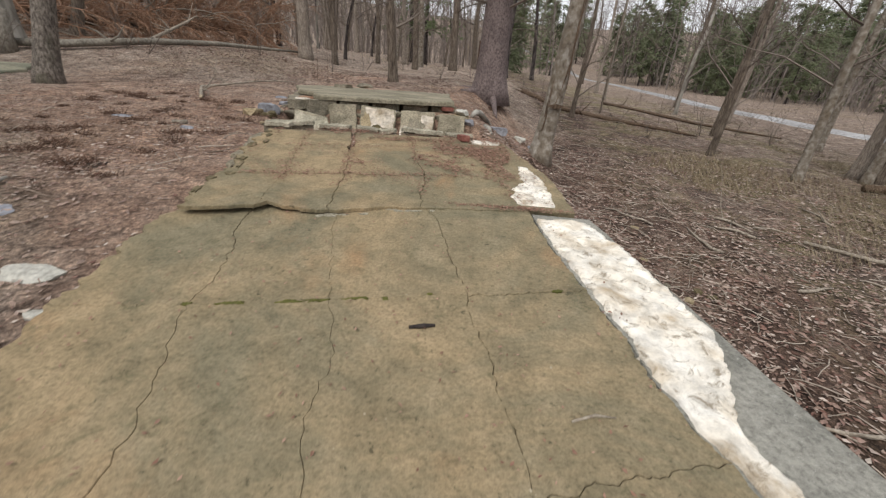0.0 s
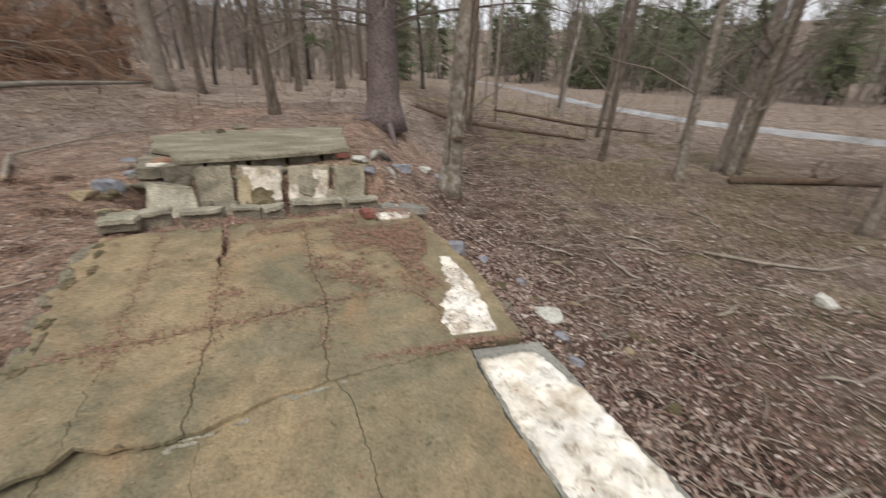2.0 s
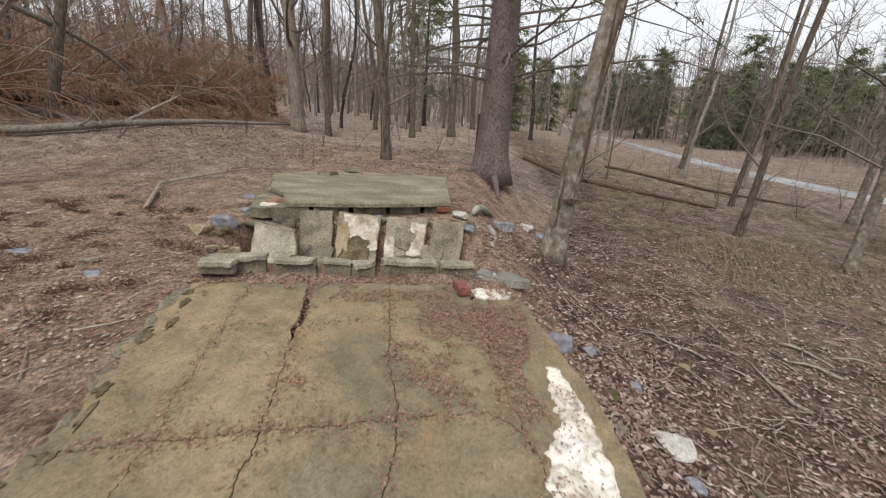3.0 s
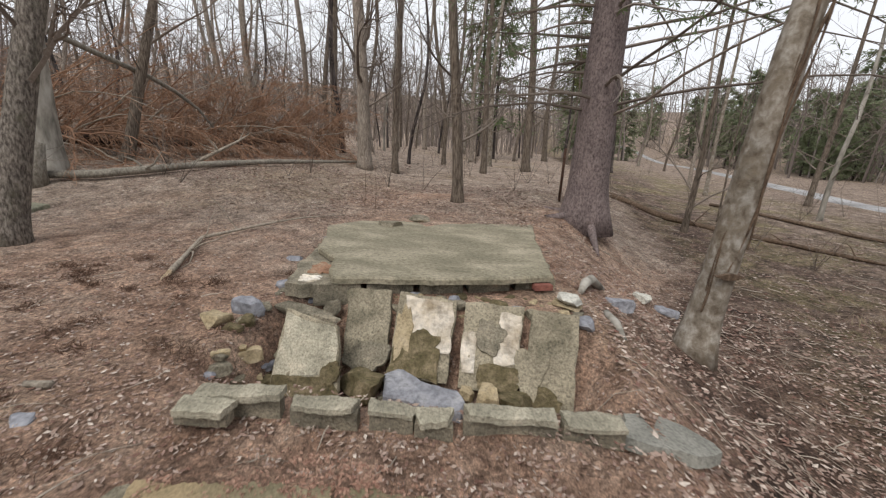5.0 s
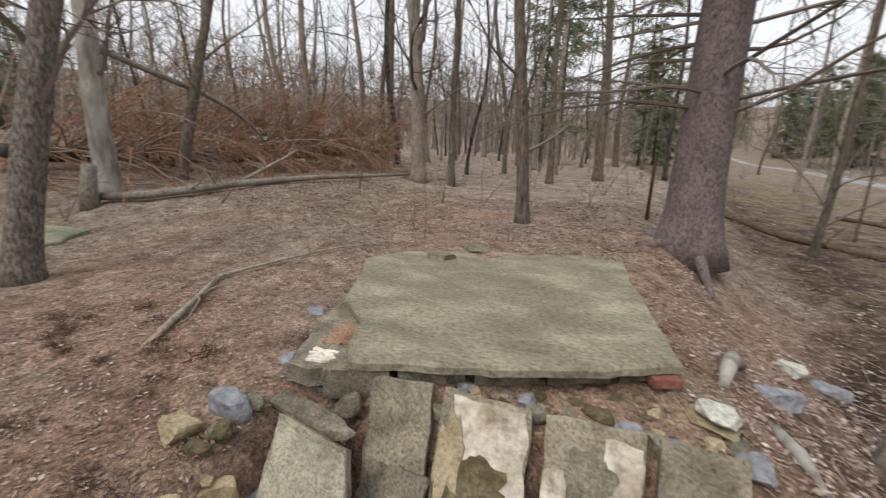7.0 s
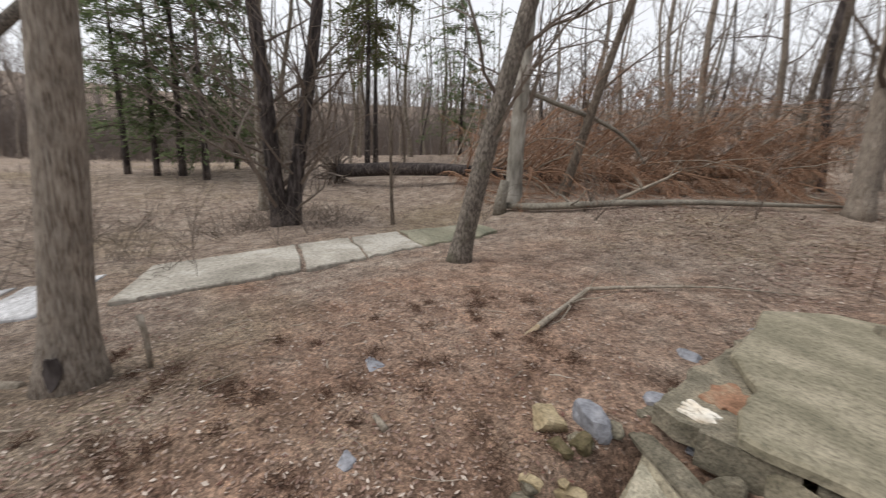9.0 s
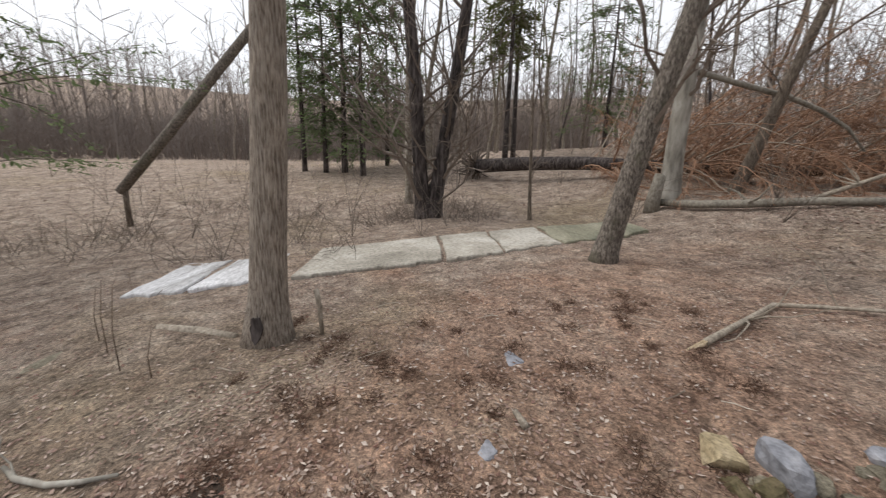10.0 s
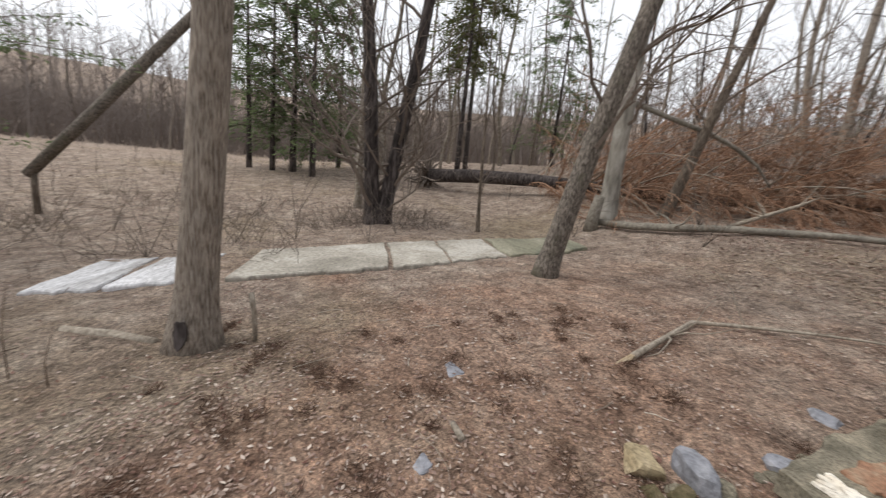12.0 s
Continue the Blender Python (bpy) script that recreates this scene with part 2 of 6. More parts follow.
M_TERRA = mottled("orange_brick_dust", (0.185, 0.105, 0.065), (0.280, 0.155, 0.098), (0.320, 0.240, 0.165), 6, 40, 0.95, 0.6, 0.006)
M_SOIL = mottled("dark_soil", (0.020, 0.015, 0.011), (0.045, 0.032, 0.024), (0.085, 0.058, 0.043), 4, 40, 0.97, 0.8, 0.01)
M_ROAD = mottled("pale_gravel_road", (0.220, 0.216, 0.214), (0.305, 0.303, 0.305), (0.400, 0.400, 0.405), 0.5, 12, 0.9, 0.4, 0.02)
M_WALKWAY = mottled("old_pale_walkway", (0.225, 0.208, 0.175), (0.350, 0.325, 0.280), (0.490, 0.468, 0.425), 1.0, 18, 0.93, 0.4, 0.008, (1, 1, 1))
M_WHITEWALK = mottled("flaked_white_walkway", (0.250, 0.240, 0.230), (0.520, 0.520, 0.530), (0.660, 0.660, 0.680), 1.4, 18, 0.9, 0.4, 0.008, (0.5, 2, 1))
M_BARK = bark("grey_brown_bark", (0.055, 0.042, 0.033), (0.140, 0.112, 0.088), (0.220, 0.184, 0.148), 42, 0.12)
M_FURROW = bark("furrowed_bark", (0.115, 0.090, 0.072), (0.275, 0.232, 0.192), (0.390, 0.345, 0.298), 75, 0.10, 0.9)
M_DULL = bark("dark_grey_rough_bark", (0.060, 0.050, 0.042), (0.155, 0.134, 0.114), (0.270, 0.240, 0.208), 40, 0.35, 0.9, (0.11, 0.105, 0.070))
M_SPRUCE = bark("purple_grey_scaly_bark", (0.050, 0.037, 0.036), (0.165, 0.130, 0.125), (0.245, 0.202, 0.196), 30, 0.6, 0.7, None, 0.22)
M_MAPLE = bark("pale_grey_smooth_bark", (0.105, 0.080, 0.057), (0.225, 0.194, 0.156), (0.400, 0.375, 0.335), 11, 0.75, 0.7, (0.17, 0.135, 0.095), 0.2)
M_PALEBARK = bark("pale_grey_beech_bark", (0.150, 0.140, 0.120), (0.280, 0.260, 0.225), (0.400, 0.380, 0.340), 5, 0.3, 0.3)
M_DARKBARK = bark("dark_wet_bark", (0.018, 0.015, 0.014), (0.055, 0.045, 0.042), (0.120, 0.102, 0.098), 12, 0.2)
M_TWIG = islands("bare_twigs", [(0.100, 0.080, 0.066), (0.160, 0.131, 0.110), (0.225, 0.190, 0.162), (0.140, 0.104, 0.082)])
# bare twigs again, paled and greyed: the haze of distance put into their colour
M_HAZETWIG = islands("hazed_far_twigs", [(0.135, 0.110, 0.097), (0.190, 0.160, 0.142), (0.245, 0.212, 0.192), (0.170, 0.132, 0.112)])
M_DEAD = islands("rusty_dead_needles", [(0.200, 0.105, 0.064), (0.290, 0.162, 0.100), (0.365, 0.228, 0.150), (0.260, 0.176, 0.128)])
M_DRYWOOD = bark("bleached_dead_wood", (0.160, 0.130, 0.100), (0.300, 0.260, 0.210), (0.450, 0.400, 0.335), 30, 0.5, 0.5, None, 0.22)
M_LOG = bark("weathered_log", (0.090, 0.078, 0.062), (0.210, 0.190, 0.158), (0.330, 0.305, 0.262), 26, 0.5, 0.5, None, 0.24)
M_BROWNLOG = bark("rotting_brown_log", (0.045, 0.030, 0.021), (0.120, 0.082, 0.056), (0.190, 0.140, 0.100), 24, 0.5, 0.8, None, 0.22)
M_SPLINTER = mottled("fresh_splintered_wood", (0.480, 0.370, 0.240), (0.620, 0.510, 0.360), (0.700, 0.610, 0.470), 6, 60, 0.85, 0.5, 0.006, (1, 1, 0.2))
M_LEAVES = islands("fallen_leaves", [(0.130, 0.070, 0.052), (0.230, 0.150, 0.115), (0.380, 0.300, 0.245), (0.270, 0.175, 0.140), (0.560, 0.480, 0.410), (0.170, 0.085, 0.065), (0.320, 0.245, 0.200), (0.200, 0.120, 0.092)])
M_REDBITS = islands("red_needle_bits", [(0.165, 0.085, 0.060), (0.260, 0.145, 0.102), (0.360, 0.230, 0.168), (0.210, 0.110, 0.080)])
M_NEEDLE = islands("evergreen_needles", [(0.105, 0.145, 0.066), (0.145, 0.190, 0.088), (0.180, 0.220, 0.112), (0.120, 0.158, 0.082)], thin=0.55)
# needles of the far evergreens: distance haze is painted in as a lighter green
M_HAZEPINE = islands("hazed_pine_needles", [(0.205, 0.245, 0.135), (0.255, 0.295, 0.172), (0.300, 0.330, 0.205), (0.230, 0.255, 0.160)], thin=0.6)
M_PINE = islands("yellowish_pine_needles", [(0.085, 0.105, 0.035), (0.130, 0.145, 0.055), (0.170, 0.170, 0.075)], thin=0.45)
M_TUFT = islands("dark_needles", [(0.060, 0.036, 0.024), (0.110, 0.062, 0.042), (0.170, 0.100, 0.068)])
M_GRASS = islands("dry_straw_grass", [(0.270, 0.215, 0.135), (0.360, 0.300, 0.195), (0.220, 0.165, 0.105)])
M_RUST = mottled("rusty_iron", (0.030, 0.018, 0.013), (0.070, 0.038, 0.025), (0.110, 0.060, 0.040), 20, 80, 0.8, 0.4, 0.003)


# ---- building helpers ----
def part(name, bm, material, parent=None, label=""):
    """Link a bmesh (or a (verts, faces) pair) as one mesh object under a thing."""
    me = bpy.data.meshes.new(name)
    if isinstance(bm, tuple):
        me.from_pydata(bm[0], [], bm[1])
        me.update()
    else:
        bm.to_mesh(me)
        bm.free()
    for mat in material if isinstance(material, (list, tuple)) else (material,):
        me.materials.append(mat)
    ob = new(name, me)
    ob.parent = parent
    if label:
        ob["label"] = label
    return ob


def smooth(ob):
    ob.data.polygons.foreach_set("use_smooth", [True] * len(ob.data.polygons))
    return ob


def ease(a, b, x):
    t = min(1.0, max(0.0, (x - a) / (b - a)))
    return t * t * (3 - 2 * t)


def lie(x, y):
    """Height of the hillside: a raised bank where the ruin stands, falling off to the road side."""
    zl = 0.2 + 0.06 * (min(max(y, -3), 20) - 4) + 0.03 * (min(max(y, 20), 60) - 20)
    zl += 0.5 * (1 - ease(-8, -3, x)) * ease(8, 12, y)
    zl += 0.10 * (min(25, max(12, -x)) - 12) + 0.01 * (min(60, max(25, -x)) - 25)
    zr = -1.05 + 0.075 * (min(max(y, -2), 20) - 3) + 0.03 * (min(max(y, 20), 60) - 20)
    z = zl + (zr - zl) * ease(0, 2.5 + 0.5 * max(0, y - 11), x)
    return z + (26 + 4 * ease(15, 90, -x)) * ease(60, 250, math.hypot(x, y - 5))


def low_slab(x, y):
    return 0.11 + 0.085 * (y - 1.47) - 0.02 * (x - 0.12)


def mid_slab(x, y):
    return 0.27 + 0.06 * (y - 3) - 0.035 * ease(-0.8, 0.2, x) * (1 - ease(2.5, 3.1, y)) + 0.032 * (1 - ease(-1.2, -0.75, x)) * (1 - ease(2.2, 2.8, y))


def rough_at(x, y, s=1.0):
    return noise.noise((x * s, y * s, 3.7))


def terrain(x, y):
    z = lie(x, y)
    near = 1 - ease(20, 60, math.hypot(x, y - 5))
    z += 0.05 * near * rough_at(x, y, 0.7) + 0.022 * near * rough_at(x, y, 3.1)
    # the trees have heaved the bank up round their feet
    z += 0.24 * math.exp(-(((x - 1.1) / 0.9) ** 2 + ((y - 11.5) / 0.9) ** 2)) + 0.16 * math.exp(-(((x - 1.9) / 0.5) ** 2 + ((y - 7.9) / 0.5) ** 2))
    # the rubble pit between the block row and the platform, and the bed under the slabs
    pit = ease(-2.55, -2.25, x) * (1 - ease(0.25, 0.6, x)) * ease(5.14, 5.34, y) * (1 - ease(6.15, 6.62, y))
    z += (-0.24 + 0.04 * rough_at(x, y, 4) - z) * pit
    sill = ease(-2.4, -2.1, x) * (1 - ease(0.3, 0.6, x)) * ease(4.4, 4.5, y) * (1 - ease(5.05, 5.2, y))
    z += (0.19 - z) * sill
    for hx, hy, hr in ((-1.40, 4.74, 0.17), (-0.42, 4.88, 0.15), (0.12, 4.86, 0.18)):
        z -= 0.16 * math.exp(-(((x - hx) / hr) ** 2 + ((y - hy) / 0.09) ** 2))
    if -1.75 < x < 1.2 and y < 2.65:
        z = min(z, low_slab(x, y) - 0.10)
    if -2.1 < x < 0.95 and 1.9 < y < 4.6:
        z = min(z, mid_slab(x, y) - 0.08)
    return z


def tube(vs, fs, pts, radii, sides=6, cap=True, wob=0.0):
    """A tapered tube along a line of points, appended to vs and fs."""
    base = len(vs)
    n = len(pts)
    for i, p in enumerate(pts):
        d = (pts[min(i + 1, n - 1)] - pts[max(i - 1, 0)]).normalized()
        a = d.cross(Vector((0.31, 0.95, 0.07))) if abs(d.z) > 0.9 else d.cross(Vector((0, 0, 1)))
        a.normalize()
        b = d.cross(a)
        for k in range(sides):
            t = 2 * math.pi * k / sides
            r = radii[i] * (1 + wob * math.sin(3 * t + i * 0.35 + base))
            vs.append(p + a * (r * math.cos(t)) + b * (r * math.sin(t)))
    for i in range(n - 1):
        for k in range(sides):
            q = (k + 1) % sides
            fs.append((base + i * sides + k, base + i * sides + q, base + (i + 1) * sides + q, base + (i + 1) * sides + k))
    if cap:
        fs.append(tuple(base + k for k in range(sides))[::-1])
        fs.append(tuple(base + (n - 1) * sides + k for k in range(sides)))


def wander(rng, start_at, way, length, steps, bend, lift=0.0):
    """A line that wanders off along way."""
    p, d, out = Vector(start_at), Vector(way).normalized(), [Vector(start_at)]
    for _ in range(steps):
        d = (d + Vector((rng.gauss(0, bend), rng.gauss(0, bend), rng.gauss(0, bend) + lift))).normalized()
        p = p + d * (length / steps)
        out.append(p.copy())
    return out


def thing(name, x=0.0, y=0.0, z=0.0, rz=0.0):
    ob = new(name)
    ob.matrix_basis = pose(x, y, z, 0, 0, rz)
    ob.empty_display_size = 0.1
    return ob


def ring_prism(outline, top, thick, chamfer=0.008):
    """A flat piece with chamfered rim from a counter-clockwise outline; top: height at (x, y)."""
    bm = bmesh.new()
    n = len(outline)
    cx, cy = sum(p[0] for p in outline) / n, sum(p[1] for p in outline) / n
    rings = []
    for kind in range(3):
        ring = []
        for x, y in outline:
            d = math.hypot(x - cx, y - cy) or 1
            k = 1 - chamfer / d if kind == 2 else 1
            px, py = cx + (x - cx) * k, cy + (y - cy) * k
            ring.append(bm.verts.new((px, py, top(px, py) - (thick, chamfer, 0)[kind])))
        rings.append(ring)
    for a, b in zip(rings, rings[1:]):
        for i in range(n):
            bm.faces.new((a[i], a[(i + 1) % n], b[(i + 1) % n], b[i]))
    bm.faces.new(rings[2])
    bm.faces.new(rings[0][::-1])
    return bm


def plate(bl, br, tr, tl, thick, rag=0.01, nx=8, ny=10, seed=0, lump=0.003):
    """A slab between four corners, with uneven faces and ragged edges; it thickens away from its upper side."""
    bl, br, tr, tl = map(Vector, (bl, br, tr, tl))
    nrm = (br - bl).cross(tl - bl).normalized()
    bm = bmesh.new()
    grid = [[], []]
    for side in (0, 1):
        for j in range(ny + 1):
            row = []
            for i in range(nx + 1):
                u, v = i / nx, j / ny
                p = bl.lerp(br, u).lerp(tl.lerp(tr, u), v)
                edge = i in (0, nx) or j in (0, ny)
                q = p * 5 + Vector((seed * 3.1, seed * 1.7, 0))
                if edge:
                    p = p + (br - bl).normalized() * noise.noise(q) * rag + (tl - bl).normalized() * noise.noise(q + Vector((9, 3, 1))) * rag
                    p = p - nrm * (0.006 if side == 0 else 0)
                p = p + nrm * (noise.noise(q * 1.7) * lump + noise.noise(q * 6.5) * lump * 0.8 - side * thick)
                row.append(bm.verts.new(p))
            grid[side].append(row)
    for j in range(ny):
        for i in range(nx):
            a = grid[0]
            bm.faces.new((a[j][i], a[j][i + 1], a[j + 1][i + 1], a[j + 1][i]))
            b = grid[1]
            bm.faces.new((b[j][i], b[j + 1][i], b[j + 1][i + 1], b[j][i + 1]))
    loop0 = [(0, i) for i in range(nx)] + [(j, nx) for j in range(ny)] + [(ny, nx - i) for i in range(nx)] + [(ny - j, 0) for j in range(ny)]
    for k in range(len(loop0)):
        (j0, i0), (j1, i1) = loop0[k], loop0[(k + 1) % len(loop0)]
        bm.faces.new((grid[0][j0][i0], grid[1][j0][i0], grid[1][j1][i1], grid[0][j1][i1]))
    return bm


def blob(centre, u, v, ru, rv, thick, seed, rough=0.35, n=28):
    """A ragged flake or patch lying in the plane of u and v."""
    c, u, v = Vector(centre), Vector(u).normalized(), Vector(v).normalized()
    w = u.cross(v).normalized()
    bm = bmesh.new()
    low, high = [], []
    for k in range(n):
        t = 2 * math.pi * k / n
        r = 1 + rough * noise.noise((math.cos(t) * 1.5 + seed * 5, math.sin(t) * 1.5, seed)) + 0.5 * rough * noise.noise((math.cos(t) * 6, math.sin(t) * 6 + seed, 1))
        p = c + u * (ru * r * math.cos(t)) + v * (rv * r * math.sin(t))
        low.append(bm.verts.new(p - w * 0.004))
        high.append(bm.verts.new(c + (p - c) * 0.97 + w * thick))
    for k in range(n):
        q = (k + 1) % n
        bm.faces.new((low[k], low[q], high[q], high[k]))
    bm.faces.new(high)
    bm.faces.new(low[::-1])
    return bm


def rock_mesh(seed, sx, sy, sz, cuts=7, detail=3):
    """An angular field stone, flat-bottomed at z = 0."""
    rng = random.Random(seed)
    bm = bmesh.new()
    bmesh.ops.create_icosphere(bm, subdivisions=detail, radius=1.0)
    planes = []
    for _ in range(cuts):
        nrm = Vector((rng.gauss(0, 1), rng.gauss(0, 1), rng.gauss(0, 0.7))).normalized()
        planes.append((nrm, rng.uniform(0.5, 0.8)))
    planes.append((Vector((rng.gauss(0, 0.12), rng.gauss(0, 0.12), 1)).normalized(), 0.6))
    for v in bm.verts:
        for nrm, d in planes:
            over = v.co.dot(nrm) - d
            if over > 0:
                v.co -= nrm * over
        v.co *= 1 + 0.12 * noise.noise(v.co * 2 + Vector((seed, 0, 0))) + 0.08 * noise.noise(v.co * 6 + Vector((0, seed, 0)))
        v.co = Vector((v.co.x * sx * 0.62, v.co.y * sy * 0.62, max(-0.45, v.co.z) * sz * 0.75 + 0.25 * sz))
    return bm


def rock(seed, x, y, size, mat, label, z=None, rz=0.0, tilt=(0, 0), name="stone", category="stone", group="", cuts=7):
    ob = part(name, rock_mesh(seed, *size, cuts), mat)
    ob.matrix_basis = pose(x, y, (terrain(x, y) if z is None else z) - 0.02, tilt[0], tilt[1], rz)
    return tagged(ob, label, category, group)


# ---- trees ----
def trunk_line(height, lean, rng, bend=0.02, steps=12):
    pts = []
    ph1, ph2 = rng.uniform(0, 6), rng.uniform(0, 6)
    for i in range(steps + 1):
        h = height * (i / steps) ** 1.25
        w = bend * min(h, 3.0)
        pts.append(Vector((lean[0] * h + w * math.sin(h * 0.6 + ph1) - w * math.sin(ph1), lean[1] * h + w * math.sin(h * 0.5 + ph2) - w * math.sin(ph2), h)))
    return pts


def grow_crown(vs, fs, rng, spine, radii, first, limbs, spread, fine=(5, 4), droop=0.0, sides=4):
    """Limbs, branches and twigs off a spine."""
    total = len(spine) - 1
    for k in range(limbs):
        f = first + (1 - first) * (k + rng.random()) / limbs
        f = min(f, 0.985)
        i = int(f * total)
        p = spine[i].lerp(spine[min(i + 1, total)], f * total - i)
        a = k * 2.4 + rng.uniform(-0.5, 0.5)
        length = spread * (1.25 - 0.75 * f) * rng.uniform(0.6, 1.25)
        up = rng.uniform(0.35, 1.0)
        limb = wander(rng, p, (math.cos(a), math.sin(a), up), length, 5, 0.18, 0.05 - droop)
        r0 = max(0.012, radii[i] * rng.uniform(0.16, 0.32))
        tube(vs, fs, limb, [r0 * (1 - 0.16 * q) for q in range(6)], sides, False)
        for b in range(fine[0]):
            q = rng.uniform(0.25, 1.0) * 4.99
            s = limb[int(q)].lerp(limb[int(q) + 1], q - int(q))
            d = (limb[min(5, int(q) + 1)] - limb[int(q)]).normalized() + Vector((rng.gauss(0, 0.6), rng.gauss(0, 0.6), rng.gauss(0.15, 0.5)))
            br = wander(rng, s, d, length * rng.uniform(0.3, 0.55), 3, 0.25, 0.04 - droop)
            tube(vs, fs, br, [r0 * 0.36, r0 * 0.28, r0 * 0.2, r0 * 0.1], 3, False)
            for _ in range(fine[1]):
                s = br[rng.randrange(1, 4)]
                d = (br[3] - br[2]).normalized() + Vector((rng.gauss(0, 0.7), rng.gauss(0, 0.7), rng.gauss(0.1, 0.6)))
                tw = wander(rng, s, d, length * rng.uniform(0.12, 0.28), 2, 0.3)
                tube(vs, fs, tw, [r0 * 0.15 + 0.002, r0 * 0.1 + 0.002, 0.001], 3, False)


def bare_tree(name, seed, diam, height, lean=(0, 0), mat=None, first=0.4, limbs=10, spread=3.0, sides=10, flare=0.5, fine=(5, 4), bend=0.02, crown=True):
    """A leafless broadleaf tree with its foot at the origin: trunk and crown."""
    rng = random.Random(seed)
    th = thing(name)
    pts = trunk_line(height, lean, rng, bend)
    fine_pts, rad = [], []
    for i in range(len(pts) - 1):
        m = 3 if i < 4 else 1
        for j in range(m):
            fine_pts.append(pts[i].lerp(pts[i + 1], j / m))
    fine_pts.append(pts[-1])
    for p in fine_pts:
        rad.append(max(0.01, diam / 2 * (1 - 0.9 * (p.z / height) ** 1.15) * (1 + flare * math.exp(-p.z / (0.12 + diam * 0.35)))))
    fine_pts[0] = fine_pts[0] - Vector((0, 0, 0.15))
    vs, fs = [], []
    tube(vs, fs, fine_pts, rad, sides, True, 0.05)
    smooth(part("trunk", (vs, fs), mat or M_BARK, th))
    if crown:
        vs, fs = [], []
        grow_crown(vs, fs, rng, fine_pts, rad, first, limbs, spread, fine)
        part("crown", (vs, fs), M_TWIG, th, "bare twiggy crown without leaves")
    return th


def conifer(name, seed, diam, height, first, reach, whorls, mat, density=26, size=0.3, droop=0.12, broad=False):
    """An evergreen: trunk, boughs and many needle sprays."""
    rng = random.Random(seed)
    th = thing(name)
    pts = trunk_line(height, (0, 0), rng, 0.01, 8)
    vs, fs = [], []
    tube(vs, fs, [pts[0] - Vector((0, 0, 0.2))] + pts[1:], [max(0.012, diam / 2 * (1 - i / 8.2)) for i in range(9)], 7)
    smooth(part("trunk", (vs, fs), M_DARKBARK, th))
    bv, bf, nv, nf = [], [], [], []
    for w in range(whorls):
        f = first + (1 - first) * (w + rng.random() * 0.8) / whorls
        f = min(0.99, max(first, f + rng.uniform(-0.05, 0.05)))
        h = height * f
        a = rng.uniform(0, 6.28)
        up = (f - first) / (1 - first)
        length = reach * (0.35 + 0.7 * math.sin(math.pi * min(1.0, 0.2 + 0.78 * up)) if broad else 1.05 - 0.85 * up) * rng.uniform(0.35, 1.2)
        bough = wander(rng, (0, 0, h), (math.cos(a), math.sin(a), rng.uniform(-0.1, 0.4)), length, 5, 0.13, -droop * rng.uniform(0.3, 1.5))
        tube(bv, bf, bough, [0.03, 0.024, 0.018, 0.012, 0.008, 0.004], 3, False)
        for _ in range(density):
            q = rng.uniform(0.2, 1.0) * 4.99
            s = bough[int(q)].lerp(bough[int(q) + 1], q - int(q))
            d = Vector((math.cos(a + rng.uniform(-1.3, 1.3)), math.sin(a + rng.uniform(-1.3, 1.3)), rng.uniform(-0.9, 0.4))).normalized()
            s = s + Vector((rng.gauss(0, 0.06), rng.gauss(0, 0.06), rng.gauss(-0.04, 0.09)))
            side = d.cross(Vector((rng.gauss(0, 0.4), rng.gauss(0, 0.4), 1))).normalized()
            ln, wd = size * rng.uniform(0.5, 1.3), size * rng.uniform(0.1, 0.2)
            i0 = len(nv)
            nv += [s, s + d * ln * 0.5 + side * wd, s + d * ln, s + d * ln * 0.5 - side * wd]
            nf.append((i0, i0 + 1, i0 + 2, i0 + 3))
    part("branchwork", (bv, bf), M_TWIG, th, "thin dark boughs")
    part("foliage", (nv, nf), mat, th, "sparse evergreen needle sprays")
    return th


def stand(ob, x, y, rz=0.0, sink=0.0, s=1.0):
    ob.matrix_basis = pose(x, y, terrain(x, y) - sink, 0, 0, rz) @ Matrix.Scale(s, 4)
    return ob


# ---- ground: one sheet out to the wooded hills ----
def spaced(lo, hi, step, far):
    vals = [lo + step * i for i in range(int((hi - lo) / step) + 1)]
    up, dn, g = [vals[-1]], [vals[0]], step
    while up[-1] < far:
        g *= 1.13
        up.append(up[-1] + g)
        dn.append(dn[-1] - g)
    return dn[:0:-1] + vals + up[1:]


gx, gy = spaced(-8.0, 6.0, 0.13, 520), spaced(-1.0, 11.0, 0.13, 520)
gv = [(x, y, terrain(x, y)) for y in gy for x in gx]
W = len(gx)
gf = [(j * W + i, j * W + i + 1, (j + 1) * W + i + 1, (j + 1) * W + i) for j in range(len(gy) - 1) for i in range(W - 1)]
ground = smooth(part("ground", (gv, gf), M_GROUND))
tagged(ground, "forest floor of brown leaf litter, needles and soil", "ground", "", "structure")


